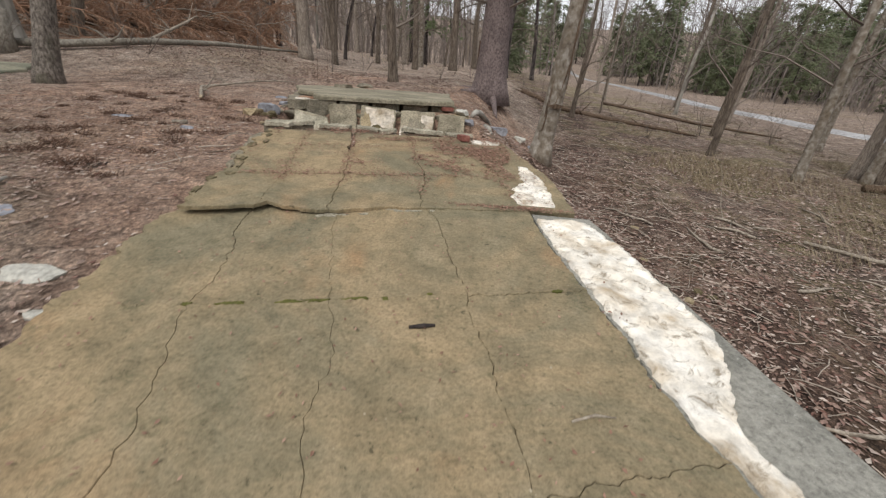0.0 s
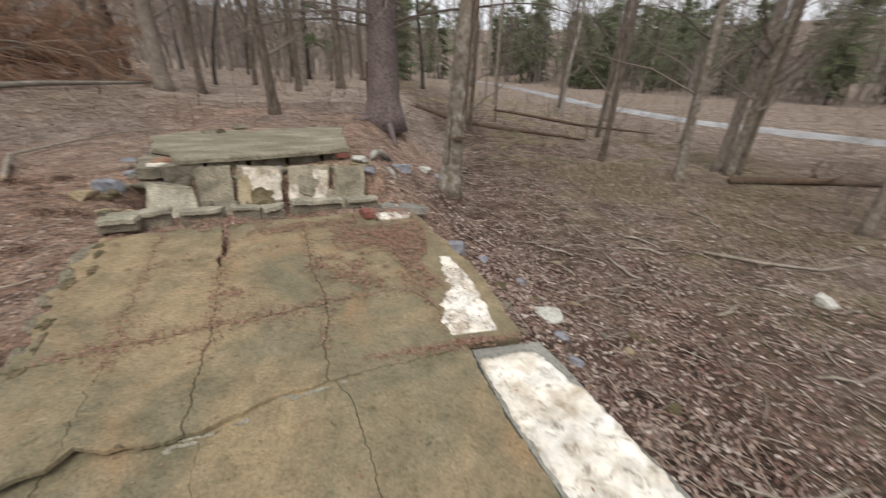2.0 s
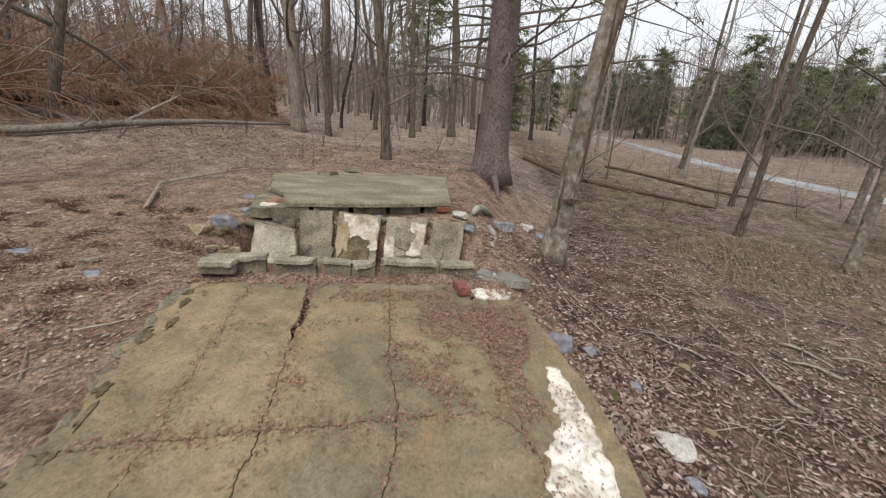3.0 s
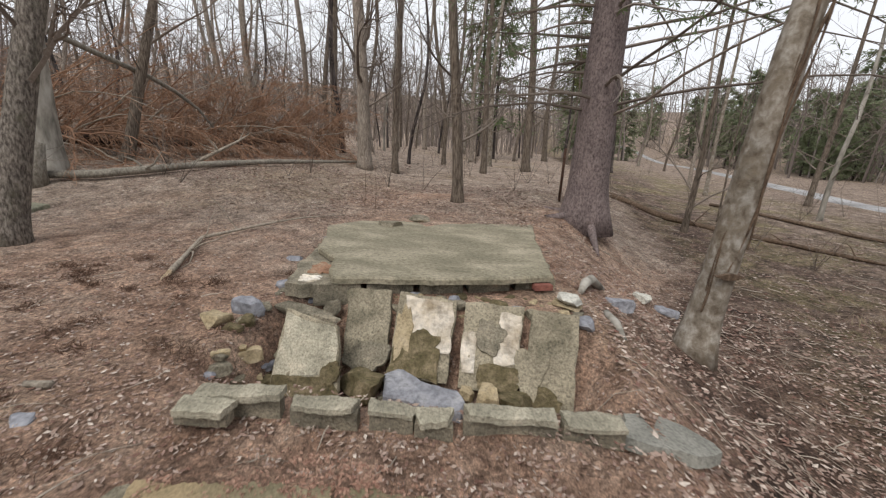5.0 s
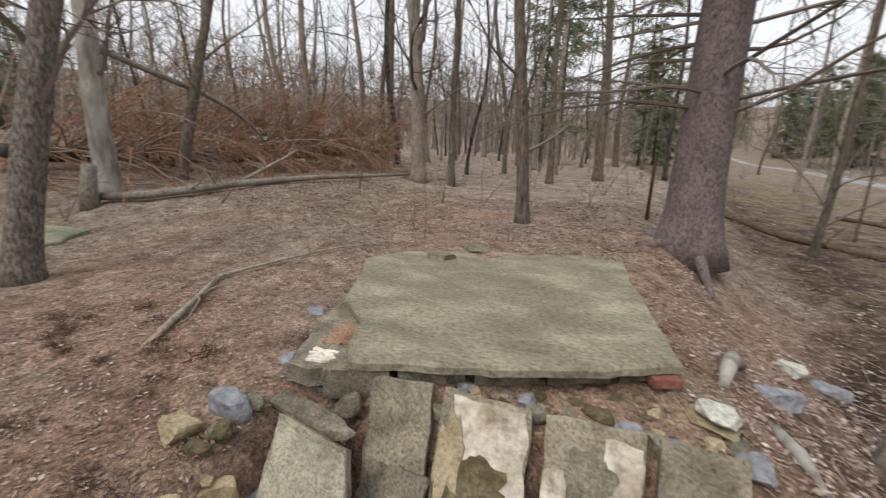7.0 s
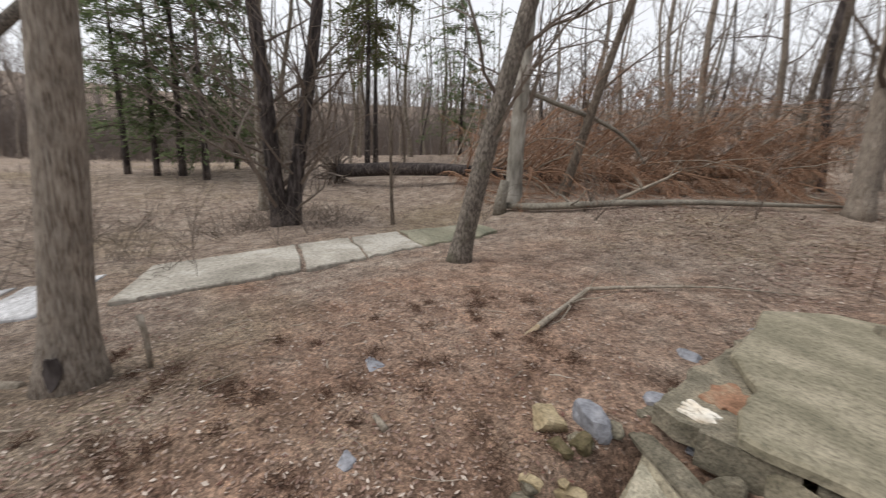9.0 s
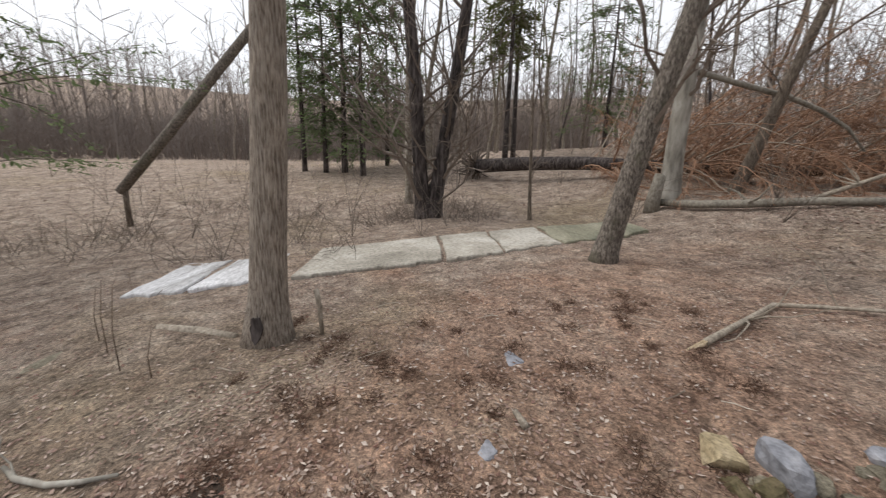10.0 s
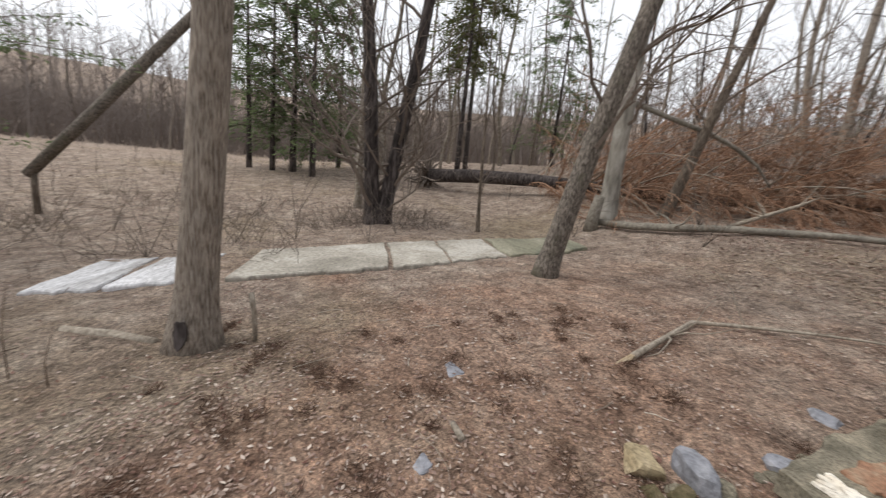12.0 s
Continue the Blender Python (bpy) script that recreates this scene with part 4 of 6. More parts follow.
spruce = place_tree("spruce_tree", 11, 1.10, 11.45, 0.76, 17, (0.0, 0.0), M_SPRUCE, "large purple-grey spruce trunk with drooping dead branches", first=0.3, limbs=2, spread=1.0, sides=18, flare=0.55, bend=0.004, crown=False)
rs = random.Random(4)
vs, fs, nv, nf = [], [], [], []
for k in range(56):
    h, a = 2.1 + k * 0.10, rs.choice((0.0, -0.5, 0.5, 3.14, 2.6, -2.6, -1.2)) + rs.uniform(-0.6, 0.6)
    ln = rs.uniform(2.0, 4.4) * (1.25 if math.cos(a) > 0.3 else 0.8)
    bough = wander(rs, (0.25 * math.cos(a), 0.25 * math.sin(a), h), (math.cos(a), math.sin(a), 0.15), ln, 7, 0.10, -0.05 if k % 3 else 0.04)
    tube(vs, fs, bough, [0.032 * (1 - 0.12 * q) for q in range(8)], 5, False)
    for b in range(9):
        s = bough[rs.randrange(1, 8)]
        tw = wander(rs, s, (math.cos(a + rs.uniform(-1.2, 1.2)), math.sin(a + rs.uniform(-1.2, 1.2)), rs.uniform(-0.7, 0.1)), rs.uniform(0.3, 0.9), 4, 0.2, -0.05)
        tube(vs, fs, tw, [0.007, 0.006, 0.005, 0.004, 0.002], 3, False)
        if h > 3.2:
            for _ in range(10):
                s = tw[rs.randrange(1, 5)]
                d = Vector((rs.gauss(0, 1), rs.gauss(0, 1), rs.gauss(-0.4, 0.6))).normalized()
                w = d.cross(Vector((0.2, 0.4, 1))).normalized() * 0.012
                i0 = len(nv)
                nv += [s, s + d * 0.06 + w, s + d * 0.13, s + d * 0.06 - w]
                nf.append((i0, i0 + 1, i0 + 2, i0 + 3))
part("branchwork", (vs, fs), M_TWIG, spruce, "thin dead drooping boughs")
part("foliage", (nv, nf), M_NEEDLE, spruce, "sparse dull green needles")
for k, (a, ln) in enumerate([(-1.45, 1.0), (-2.7, 0.7), (1.0, 0.7), (2.6, 0.8)]):
    vs, fs = [], []
    pts = [Vector((math.cos(a) * r, math.sin(a) * r, 0.42 * math.exp(-2.6 * r) - 0.02 + (terrain(1.10 + math.cos(a) * r, 11.45 + math.sin(a) * r) - terrain(1.10, 11.45)) * min(1, r))) for r in (0.15, 0.35, 0.5, 0.7, 0.9, ln + 0.1)]
    tube(vs, fs, pts, [0.16, 0.13, 0.09, 0.07, 0.05, 0.02], 8)
    smooth(part("root", (vs, fs), M_SPRUCE, spruce))

place_tree("leaning_tree", 12, 1.86, 7.85, 0.35, 13, (0.10, -0.045), M_MAPLE, "leaning pale grey tree with peeling bark and thin vines", first=0.62, limbs=8, sides=16, flare=0.6)
place_tree("slim_tree", 13, -1.62, 12.2, 0.25, 13, (-0.055, -0.006), M_BARK, "slim brown tree with twiggy shoots on its trunk", first=0.25, limbs=12, spread=2.2)
place_tree("slim_tree", 14, -5.4, 16.2, 0.44, 16, (-0.035, -0.012), M_FURROW, "straight grey-brown tree beside the fallen log", first=0.3, limbs=14)
place_tree("slim_tree", 15, 0.12, 20.6, 0.36, 14, (-0.04, 0), M_BARK, "slim dark tree among the woods", first=0.3, limbs=14)
place_tree("slim_tree", 16, -1.55, 18.9, 0.24, 13, (0.0, 0), M_BARK, "slim grey tree among the woods", first=0.3)
place_tree("slim_tree", 17, -8.9, 21.5, 0.35, 15, (0, 0), M_BARK, "slim grey tree among the woods", first=0.3)
for k, (x, y, d) in enumerate([(1.9, 35.0, 0.4), (-7.3, 34.0, 0.34), (-7.6, 19.4, 0.22), (-4.2, 30.0, 0.3), (-2.9, 27.0, 0.26), (3.4, 26.0, 0.22), (-10.5, 24.0, 0.3), (-12.6, 20.5, 0.34), (5.9, 31.0, 0.28)]):
    place_tree("slim_tree", 130 + k, x, y, d, 14 + k % 4, (0.03 * math.sin(k * 2.1), 0.02 * math.cos(k)), [M_BARK, M_FURROW, M_DARKBARK][k % 3], "slim grey-brown tree among the woods", first=0.28, limbs=14, bend=0.05)
place_tree("sapling", 27, 6.3, 17.2, 0.07, 6, (0.01, 0.0), M_BARK, "thin dark sapling beside the fallen logs", first=0.5, limbs=6, spread=1.2)
place_tree("slim_tree", 18, 4.57, 15.28, 0.17, 9, (0.05, -0.012), M_BARK, "thin leaning tree beside the fallen logs", first=0.2)
place_tree("tilted_tree", 19, -6.75, 7.02, 0.33, 13, (0.09, 0.176), M_DULL, "tilted tree with rough dark grey bark", first=0.35, limbs=10, sides=16)
place_tree("pale_tree", 20, -10.6, 10.5, 0.46, 14, (-0.02, 0.01), M_PALEBARK, "pale smooth-barked tree scarred near its base", first=0.4, sides=14)
place_tree("tilted_tree", 21, -10.2, 11.9, 0.28, 10, (0.16, 0.19), M_BARK, "dark tilted tree beside the fallen log", first=0.4, sides=12)
place_tree("furrowed_tree", 22, -4.76, 2.70, 0.34, 14, (-0.02, 0.075), M_FURROW, "straight furrowed grey trunk with a dark scar", first=0.6, sides=18, flare=0.7)
place_tree("twin_tree", 23, -12.02, 4.40, 0.42, 14, (0.0, -0.10), M_DARKBARK, "dark twin-stemmed tree with brushy base", first=0.06, limbs=24, sides=12)
place_tree("twin_tree", 24, -12.0, 4.65, 0.40, 14, (0.0, 0.12), M_DARKBARK, "dark twin-stemmed tree with brushy base", first=0.06, limbs=24, sides=12)
place_tree("sapling", 25, -10.94, 7.09, 0.10, 5.5, (-0.02, -0.05), M_BARK, "thin bare sapling beside the old walkway", first=0.4, limbs=9, spread=1.5)
for k, (x, y, d, lx, ly) in enumerate([(7.08, 10.72, 0.22, 0.07, -0.05), (7.9, 8.77, 0.25, 0.02, -0.012), (9.8, 9.4, 0.34, 0.06, -0.06), (10.05, 9.1, 0.30, 0.10, -0.02), (9.7, 9.0, 0.26, 0.02, -0.10), (8.85, 5.39, 0.24, 0.02, -0.03), (13.6, 7.3, 0.36, 0.01, -0.01), (10.4, 4.5, 0.30, 0.03, -0.067), (10.3, 3.2, 0.55, 0.0, 0.0), (9.1, 14.0, 0.2, 0.05, -0.03), (11.5, 12.5, 0.25, 0.05, 0.0), (11.6, 17.2, 0.26, 0.08, -0.04), (12.2, 22.5, 0.3, 0.06, 0.0), (9.0, 24.5, 0.24, 0.02, 0.0), (10.4, 30.0, 0.3, 0.0, 0.02)]):
    place_tree("roadside_tree", 40 + k, x, y, d * 0.78, 12 + k % 3, (lx, ly), [M_BARK, M_MAPLE, M_FURROW][k % 3], "bare grey-brown tree on the slope towards the road", first=0.28, limbs=12, spread=2.8)

# the trunk snapped over, propped on its own stub
leaner = tagged(thing("snapped_tree"), "grey-brown snapped trunk leaning on its broken stub", "tree")
vs, fs = [], []
foot = Vector((-12.6, -3.85, 0))
foot.z = terrain(foot.x, foot.y)
top0 = foot + Vector((0, 0, 1.1))
tube(vs, fs, [foot - Vector((0, 0, 0.1)), foot + Vector((0.02, 0, 0.6)), top0], [0.085, 0.07, 0.075], 8)
smooth(part("stub", (vs, fs), M_BARK, leaner))
vs, fs = [], []
tube(vs, fs, [top0 + Vector((-0.9, 6.2, 7.4)) * f + Vector((0.05, 0.05, 0)) * math.sin(f * 9) for f in (-0.02, 0.2, 0.4, 0.6, 0.8, 1.0)], [0.13, 0.14, 0.135, 0.125, 0.11, 0.09], 9)
smooth(part("trunk", (vs, fs), M_DULL, leaner))

# ---- the wood: copies of a few bare trees ----
protos = []
for k in range(9):
    t = tagged(bare_tree("bare_tree", 100 + k, [0.13, 0.17, 0.22, 0.28, 0.15, 0.19, 0.10, 0.24, 0.14][k], [13, 15, 16, 17, 14, 15, 11, 16, 12][k], (random.Random(k).uniform(-0.04, 0.04), random.Random(k + 50).uniform(-0.04, 0.04)),
                         [M_BARK, M_FURROW, M_BARK, M_MAPLE, M_DARKBARK, M_BARK, M_BARK, M_FURROW, M_PALEBARK][k], first=0.25, limbs=13, spread=2.6, sides=7, fine=(6, 3), bend=0.09), "bare grey-brown woodland tree", "tree", "woodland trees")
    protos.append(t)
EVER = [(14, 0.10, 3.4, 100, M_HAZEPINE, 42, 0.6, True), (12, 0.10, 3.4, 95, M_NEEDLE, 52, 0.30, True), (15, 0.35, 2.8, 105, M_PINE, 80, 0.26, True), (11, 0.06, 3.0, 100, M_HAZEPINE, 42, 0.6, True), (13, 0.14, 3.4, 95, M_NEEDLE, 52, 0.30, False)]
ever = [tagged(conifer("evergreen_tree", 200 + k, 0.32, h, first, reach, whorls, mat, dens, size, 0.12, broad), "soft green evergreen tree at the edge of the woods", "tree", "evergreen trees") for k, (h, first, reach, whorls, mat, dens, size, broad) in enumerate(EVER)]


hemlock = tagged(conifer("hemlock_tree", 260, 0.34, 10, 0.16, 5.0, 44, M_NEEDLE, 130, 0.2, 0.09), "hemlock with long drooping dark green boughs", "tree")
stand(hemlock, -8.4, -4.6, 0, 0.05)


def open_ground(x, y):
    """True where no tree of the wood stands: near the ruin, on the road, in the field."""
    if math.hypot(x + 0.5, y - 5) < 11.5 or road_gap(x, y) < 4.5:
        return True
    if -40 < x < -8 and -30 < y < 2.5:
        return True
    if x > 5 and y < 16 and math.hypot(x, y) < 17:
        return True
    if x > 1.5 and 8 < y < 48 and road_gap(x, y) < 20 and (x * 7.3 + y * 3.1) % 1 < 0.86:
        return True
    if -20 < x < -5.5 and 6 < y < 18 and not y > 17:
        return True
    return x > 16 and road_gap(x, y) < 8 and y < 45


rw = random.Random(77)
used = set()
spots = []
while len(spots) < 215:
    r, a = 11 + 40 * rw.random() ** 0.8, rw.uniform(0, 2 * math.pi)
    x, y = -1 + r * math.cos(a), 5 + r * math.sin(a)
    if open_ground(x, y) or (y < -6 and x > -5) or min((math.hypot(x - p, y - q) for p, q in spots), default=9) < 1.1:
        continue
    spots.append((x, y))
for k, (x, y) in enumerate(spots):
    i = rw.randrange(9)
    src = protos[i]
    m = pose(x, y, terrain(x, y) - 0.05, rw.uniform(-3, 3), rw.uniform(-3, 3), rw.uniform(0, 360)) @ Matrix.Scale(rw.uniform(0.8, 1.15), 4)
    if i not in used:
        used.add(i)
        src.matrix_basis = m
    else:
        c = copy_thing(src, m.normalized())
        c.matrix_basis = m
EV = [(30, 52), (32, 48), (35, 52), (33, 55), (38, 57), (29, 47), (40, 45), (44, 47), (52, 38), (39, 37), (46, 27), (50, 22), (36, 25), (42, 19), (54, 55), (34, 58), (38, 50), (41, 62), (36, 44), (45, 52), (33, 70), (48, 66), (31, 39), (43, 40), (37, 33), (47, 33), (40, 27), (-2, 34), (-3.5, 38), (4, 40), (-22.9, -0.6), (-22.8, 0.4), (-21, 1.6), (-24, -2.0), (-25, 2.5), (-20.5, 8.5), (-23, 9.5), (50, 45), (29, 66), (44, 72), (-26, 16), (6, 46)]
re_ = random.Random(55)
for _ in range(34):
    r, a = re_.uniform(66, 125), radians(re_.uniform(4, 46))
    EV.append((r * math.sin(a), 4 + r * math.cos(a)))
EV = [(x, y) for x, y in EV if road_gap(x, y) > 3.5]
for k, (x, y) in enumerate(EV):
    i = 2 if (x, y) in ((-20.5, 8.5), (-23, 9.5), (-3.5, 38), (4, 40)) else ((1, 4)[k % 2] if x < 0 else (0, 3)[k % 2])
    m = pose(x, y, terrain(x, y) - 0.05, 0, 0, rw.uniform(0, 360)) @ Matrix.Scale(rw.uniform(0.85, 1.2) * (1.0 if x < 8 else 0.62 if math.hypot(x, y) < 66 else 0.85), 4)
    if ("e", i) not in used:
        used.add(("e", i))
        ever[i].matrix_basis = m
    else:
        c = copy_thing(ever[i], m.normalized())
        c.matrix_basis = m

# far woods on the rising hills
vs, fs = [], []
rf = random.Random(9)
count = 0
while count < 2300:
    r, a = 48 + 190 * rf.random() ** 0.9, rf.uniform(-0.5, 4.75)
    x, y = r * math.cos(a), 5 + r * math.sin(a)
    if road_gap(x, y) < 5 and r < 130:
        continue
    count += 1
    z, h = lie(x, y), rf.uniform(11, 17)
    foot = Vector((x, y, z - 0.2))
    spine = wander(rf, foot, (rf.gauss(0, 0.05), rf.gauss(0, 0.05), 1), h, 4, 0.05)
    tube(vs, fs, spine, [0.12, 0.10, 0.07, 0.045, 0.02], 4, False)
    for k in range(11):
        f = rf.uniform(0.3, 1.0) * 3.99
        s = spine[int(f)].lerp(spine[int(f) + 1], f - int(f))
        t = rf.uniform(0, 6.28)
        br = wander(rf, s, (math.cos(t), math.sin(t), rf.uniform(0.4, 1.3)), rf.uniform(1.5, 3.5), 2, 0.2)
        tube(vs, fs, br, [0.05, 0.035, 0.015], 3, False)
        for _ in range(2):
            tw = wander(rf, br[rf.randrange(1, 3)], (rf.gauss(0, 1), rf.gauss(0, 1), rf.gauss(0.7, 0.6)), rf.uniform(0.7, 1.5), 1, 0.2)
            tube(vs, fs, tw, [0.022, 0.012], 3, False)
for k in range(24000):
    r, a = 40 + 150 * rf.random() ** 1.2, rf.uniform(-0.5, 4.75)
    if k >= 17000:
        r, a = rf.uniform(44, 95), rf.uniform(2.75, 4.0)
    x, y = r * math.cos(a), 5 + r * math.sin(a)
    if road_gap(x, y) < 6 and r < 130 or r < 46 and x < -8 and y < 2 or 2 < x < 30 and y < 75:
        continue
    s = Vector((x, y, lie(x, y) - 0.1))
    stem = wander(rf, s, (rf.gauss(0, 0.15), rf.gauss(0, 0.15), 1), rf.uniform(2, 7.5), 2, 0.08)
    tube(vs, fs, stem, [rf.uniform(0.02, 0.05), 0.02, 0.008], 3, False)
    for q in (1, 1, 2):
        tw = wander(rf, stem[q].lerp(stem[1], rf.random()), (rf.gauss(0, 1), rf.gauss(0, 1), 1.0), rf.uniform(0.8, 2.2), 1, 0.1)
        tube(vs, fs, tw, [0.016, 0.008], 3, False)
tagged(part("far_woods", (vs, fs), M_HAZETWIG), "distant bare grey-brown woods on the rising hillside", "woods", "", "stuff")

# ---- fallen conifer with its brown crown ----
fall = tagged(thing("fallen_conifer"), "uprooted conifer lying with rusty brown dead crown", "fallen tree")
A, B = Vector((-18.6, 6.9, 0)), Vector((-7.6, 18.0, 0))
A.z, B.z = terrain(A.x, A.y) + 0.55, terrain(B.x, B.y) + 0.5
vs, fs = [], []
tube(vs, fs, [A.lerp(B, f) + Vector((0, 0, 0.12 * math.sin(f * 7))) for f in (0, 0.15, 0.3, 0.5, 0.7, 0.85, 1.0)], [0.30, 0.28, 0.25, 0.2, 0.15, 0.10, 0.03], 10)
smooth(part("trunk", (vs, fs), M_DARKBARK, fall, "dark wet fallen trunk"))
vs, fs = [], []
rb = random.Random(21)
for k in range(90):
    t = rb.uniform(0, 6.28)
    side = (B - A).normalized().cross(Vector((0, 0, 1))).normalized()
    d = side * math.cos(t) + Vector((0, 0, 1)) * math.sin(t)
    ln = rb.uniform(0.5, 1.5)
    root = wander(rb, A - (B - A).normalized() * 0.1, d - (B - A).normalized() * 0.25, ln, 4, 0.25, -0.02)
    tube(vs, fs, root, [0.06, 0.045, 0.03, 0.02, 0.006], 4, False)
part("root_plate", (vs, fs), M_TWIG, fall, "tangled upturned root plate")
vs, fs, dv, df = [], [], [], []
axis = (B - A).normalized()
side = axis.cross(Vector((0, 0, 1))).normalized()
for k in range(230):
    f = 0.30 + 0.70 * rb.random() ** 0.85
    s = A.lerp(B, f)
    t = rb.uniform(-0.25, 3.4)
    d = side * math.cos(t) + Vector((0, 0, 1)) * max(0.0, math.sin(t)) * 1.35 + axis * rb.uniform(0.3, 1.3)
    ln = rb.uniform(2.4, 6.2) * (1.45 - 1.05 * f)
    bough = wander(rb, s, d, ln, 7, 0.10, -0.075)
    for p in bough:
        p.z = max(p.z, terrain(p.x, p.y) + 0.06)
    if k % 4:
        tube(dv, df, bough, [0.026 * (1 - 0.12 * q) for q in range(8)], 4, False)
    else:
        tube(vs, fs, bough, [0.030 * (1 - 0.12 * q) for q in range(8)], 4, False)
    for b in range(24):
        q = rb.uniform(0.6, 6.99)
        s2 = bough[int(q)].lerp(bough[int(q) + 1], q - int(q))
        way = (bough[int(q) + 1] - bough[int(q)]).normalized()
        tw = wander(rb, s2, way + Vector((rb.gauss(0, 0.55), rb.gauss(0, 0.55), rb.gauss(-0.25, 0.25))), rb.uniform(0.3, 0.95), 3, 0.15, -0.22)
        for p in tw:
            p.z = max(p.z, terrain(p.x, p.y) + 0.03)
        tube(dv, df, tw, [0.008, 0.006, 0.005, 0.002], 3, False)
        if k % 4 == 0:
            continue
        for _ in range(9):
            c = tw[rb.randrange(0, 3)].lerp(tw[rb.randrange(1, 4)], rb.random())
            n = Vector((rb.gauss(0, 0.6), rb.gauss(0, 0.6), rb.gauss(-0.8, 0.5))).normalized()
            w = n.cross(Vector((rb.gauss(0, 1), rb.gauss(0, 1), 0.3))).normalized() * rb.uniform(0.004, 0.010)
            h, i0 = rb.uniform(0.08, 0.20), len(dv)
            dv += [c, c + n * h * 0.5 + w, c + n * h, c + n * h * 0.5 - w]
            df.append((i0, i0 + 1, i0 + 2, i0 + 3))
tagged(part("branchwork", (vs, fs), M_DRYWOOD, fall, "bare bleached boughs"), kind="stuff")
tagged(part("dead_crown", (dv, df), M_DEAD, fall, "rusty brown dead foliage"), kind="stuff")


def log_thing(name, pts, radii, mat, label, category="log", sides=10, end_mat=None, stubs=0, seed=1):
    th = tagged(thing(name), label, category)
    vs, fs = [], []
    pts = [Vector(p) for p in pts]
    tube(vs, fs, pts, radii, sides, True, 0.06)
    smooth(part("stem", (vs, fs), mat, th))
    rl = random.Random(seed)
    for _ in range(stubs):
        i = rl.randrange(1, len(pts))
        st = wander(rl, pts[i], (rl.gauss(0, 1), rl.gauss(0, 1), rl.uniform(0.2, 1)), rl.uniform(0.25, 0.9), 4, 0.25)
        vs, fs = [], []
        tube(vs, fs, st, [radii[i] * 0.4, radii[i] * 0.32, radii[i] * 0.25, radii[i] * 0.17, 0.003], 5)
        part("branch", (vs, fs), mat, th)
    if end_mat:
        d = (pts[0] - pts[1]).normalized()
        vs, fs = [], []
        for _ in range(7):
            o = Vector((rl.gauss(0, 1), rl.gauss(0, 1), rl.gauss(0, 1))) * radii[0] * 0.35
            tube(vs, fs, [pts[0] - d * 0.1 + o, pts[0] + d * rl.uniform(0.1, 0.3) + o * 1.1], [radii[0] * 0.3, 0.006], 4)
        part("splintered_end", (vs, fs), end_mat, th, "pale splintered break")
    return th


def on_ground(line, lift):
    return [Vector((x, y, terrain(x, y) + lift)) for x, y in line]


log_thing("fallen_log", on_ground([(-10.0, 9.95), (-9.2, 10.3), (-8.4, 10.7), (-7.9, 11.5), (-7.0, 13.2), (-6.3, 14.9), (-5.7, 16.3)], 0.14), [0.085, 0.092, 0.088, 0.08, 0.065, 0.05, 0.03], M_LOG, "bleached grey fallen log with a pale broken end", end_mat=M_SPLINTER, stubs=5, seed=3)
log_thing("broken_stump", [(-9.98, 9.72, terrain(-9.98, 9.72) - 0.1), (-9.99, 9.74, 1.1), (-9.93, 9.8, 1.62)], [0.19, 0.15, 0.12], M_LOG, "jagged grey broken stump beside a fallen log", "stump", end_mat=None, stubs=0)
log_thing("broken_bough", [(-10.6, 10.5, 4.05), (-10.3, 11.6, 3.7), (-10.0, 12.6, 3.4), (-9.75, 13.2, 3.1), (-9.5, 13.7, 2.7), (-9.3, 14.0, 2.2)], [0.07, 0.066, 0.062, 0.055, 0.04, 0.02], M_LOG, "broken grey bough arching down into the brush", "branch", 8, None, 3, 6)
log_thing("fallen_log", on_ground([(3.1, 17.9), (3.7, 17.6), (4.4, 16.9), (5.2, 16.2), (6.0, 15.3), (6.9, 14.7), (7.7, 13.6), (8.2, 13.3)], 0.05), [0.13, 0.09, 0.115, 0.08, 0.10, 0.06, 0.055, 0.02], M_BROWNLOG, "rotting brown fallen log on the slope", end_mat=M_BROWNLOG, stubs=7, seed=8)
log_thing("fallen_log", on_ground([(7.4, 20.3), (8.0, 19.4), (8.4, 18.4), (8.9, 17.3), (9.6, 16.0), (10.6, 15.2), (11.6, 14.1)], 0.06), [0.06, 0.07, 0.05, 0.065, 0.05, 0.04, 0.02], M_BROWNLOG, "thin dark fallen log near the road", stubs=4, seed=9)
log_thing("fallen_log", on_ground([(9.0, 8.3), (11.3, 7.9), (13.5, 7.4)], 0.09), [0.08, 0.09, 0.05], M_BROWNLOG, "thin dark fallen log among the roadside trees", stubs=5, seed=10)
log_thing("dead_branch", on_ground([(-3.95, 6.60), (-4.35, 7.3), (-4.65, 7.85), (-4.45, 8.35), (-4.1, 8.85), (-3.85, 9.25), (-3.4, 9.9)], 0.05), [0.034, 0.03, 0.026, 0.02, 0.016, 0.012, 0.005], M_DRYWOOD, "dead lichen-grey branch lying on the litter", "branch", 7, M_SPLINTER, 12, 11)
log_thing("dead_branch", on_ground([(6.6, 1.8), (7.6, 2.6), (8.4, 3.3), (9.0, 3.8)], 0.05), [0.05, 0.045, 0.035, 0.012], M_DRYWOOD, "bleached dead branch on the leaf litter", "branch", 7, None, 9, 12)
log_thing("dead_branch", on_ground([(5.3, 5.3), (5.9, 4.8), (6.6, 4.5), (7.4, 4.5)], 0.05), [0.03, 0.03, 0.02, 0.006], M_DRYWOOD, "tangle of bleached dead branches", "branch", 6, None, 12, 13)
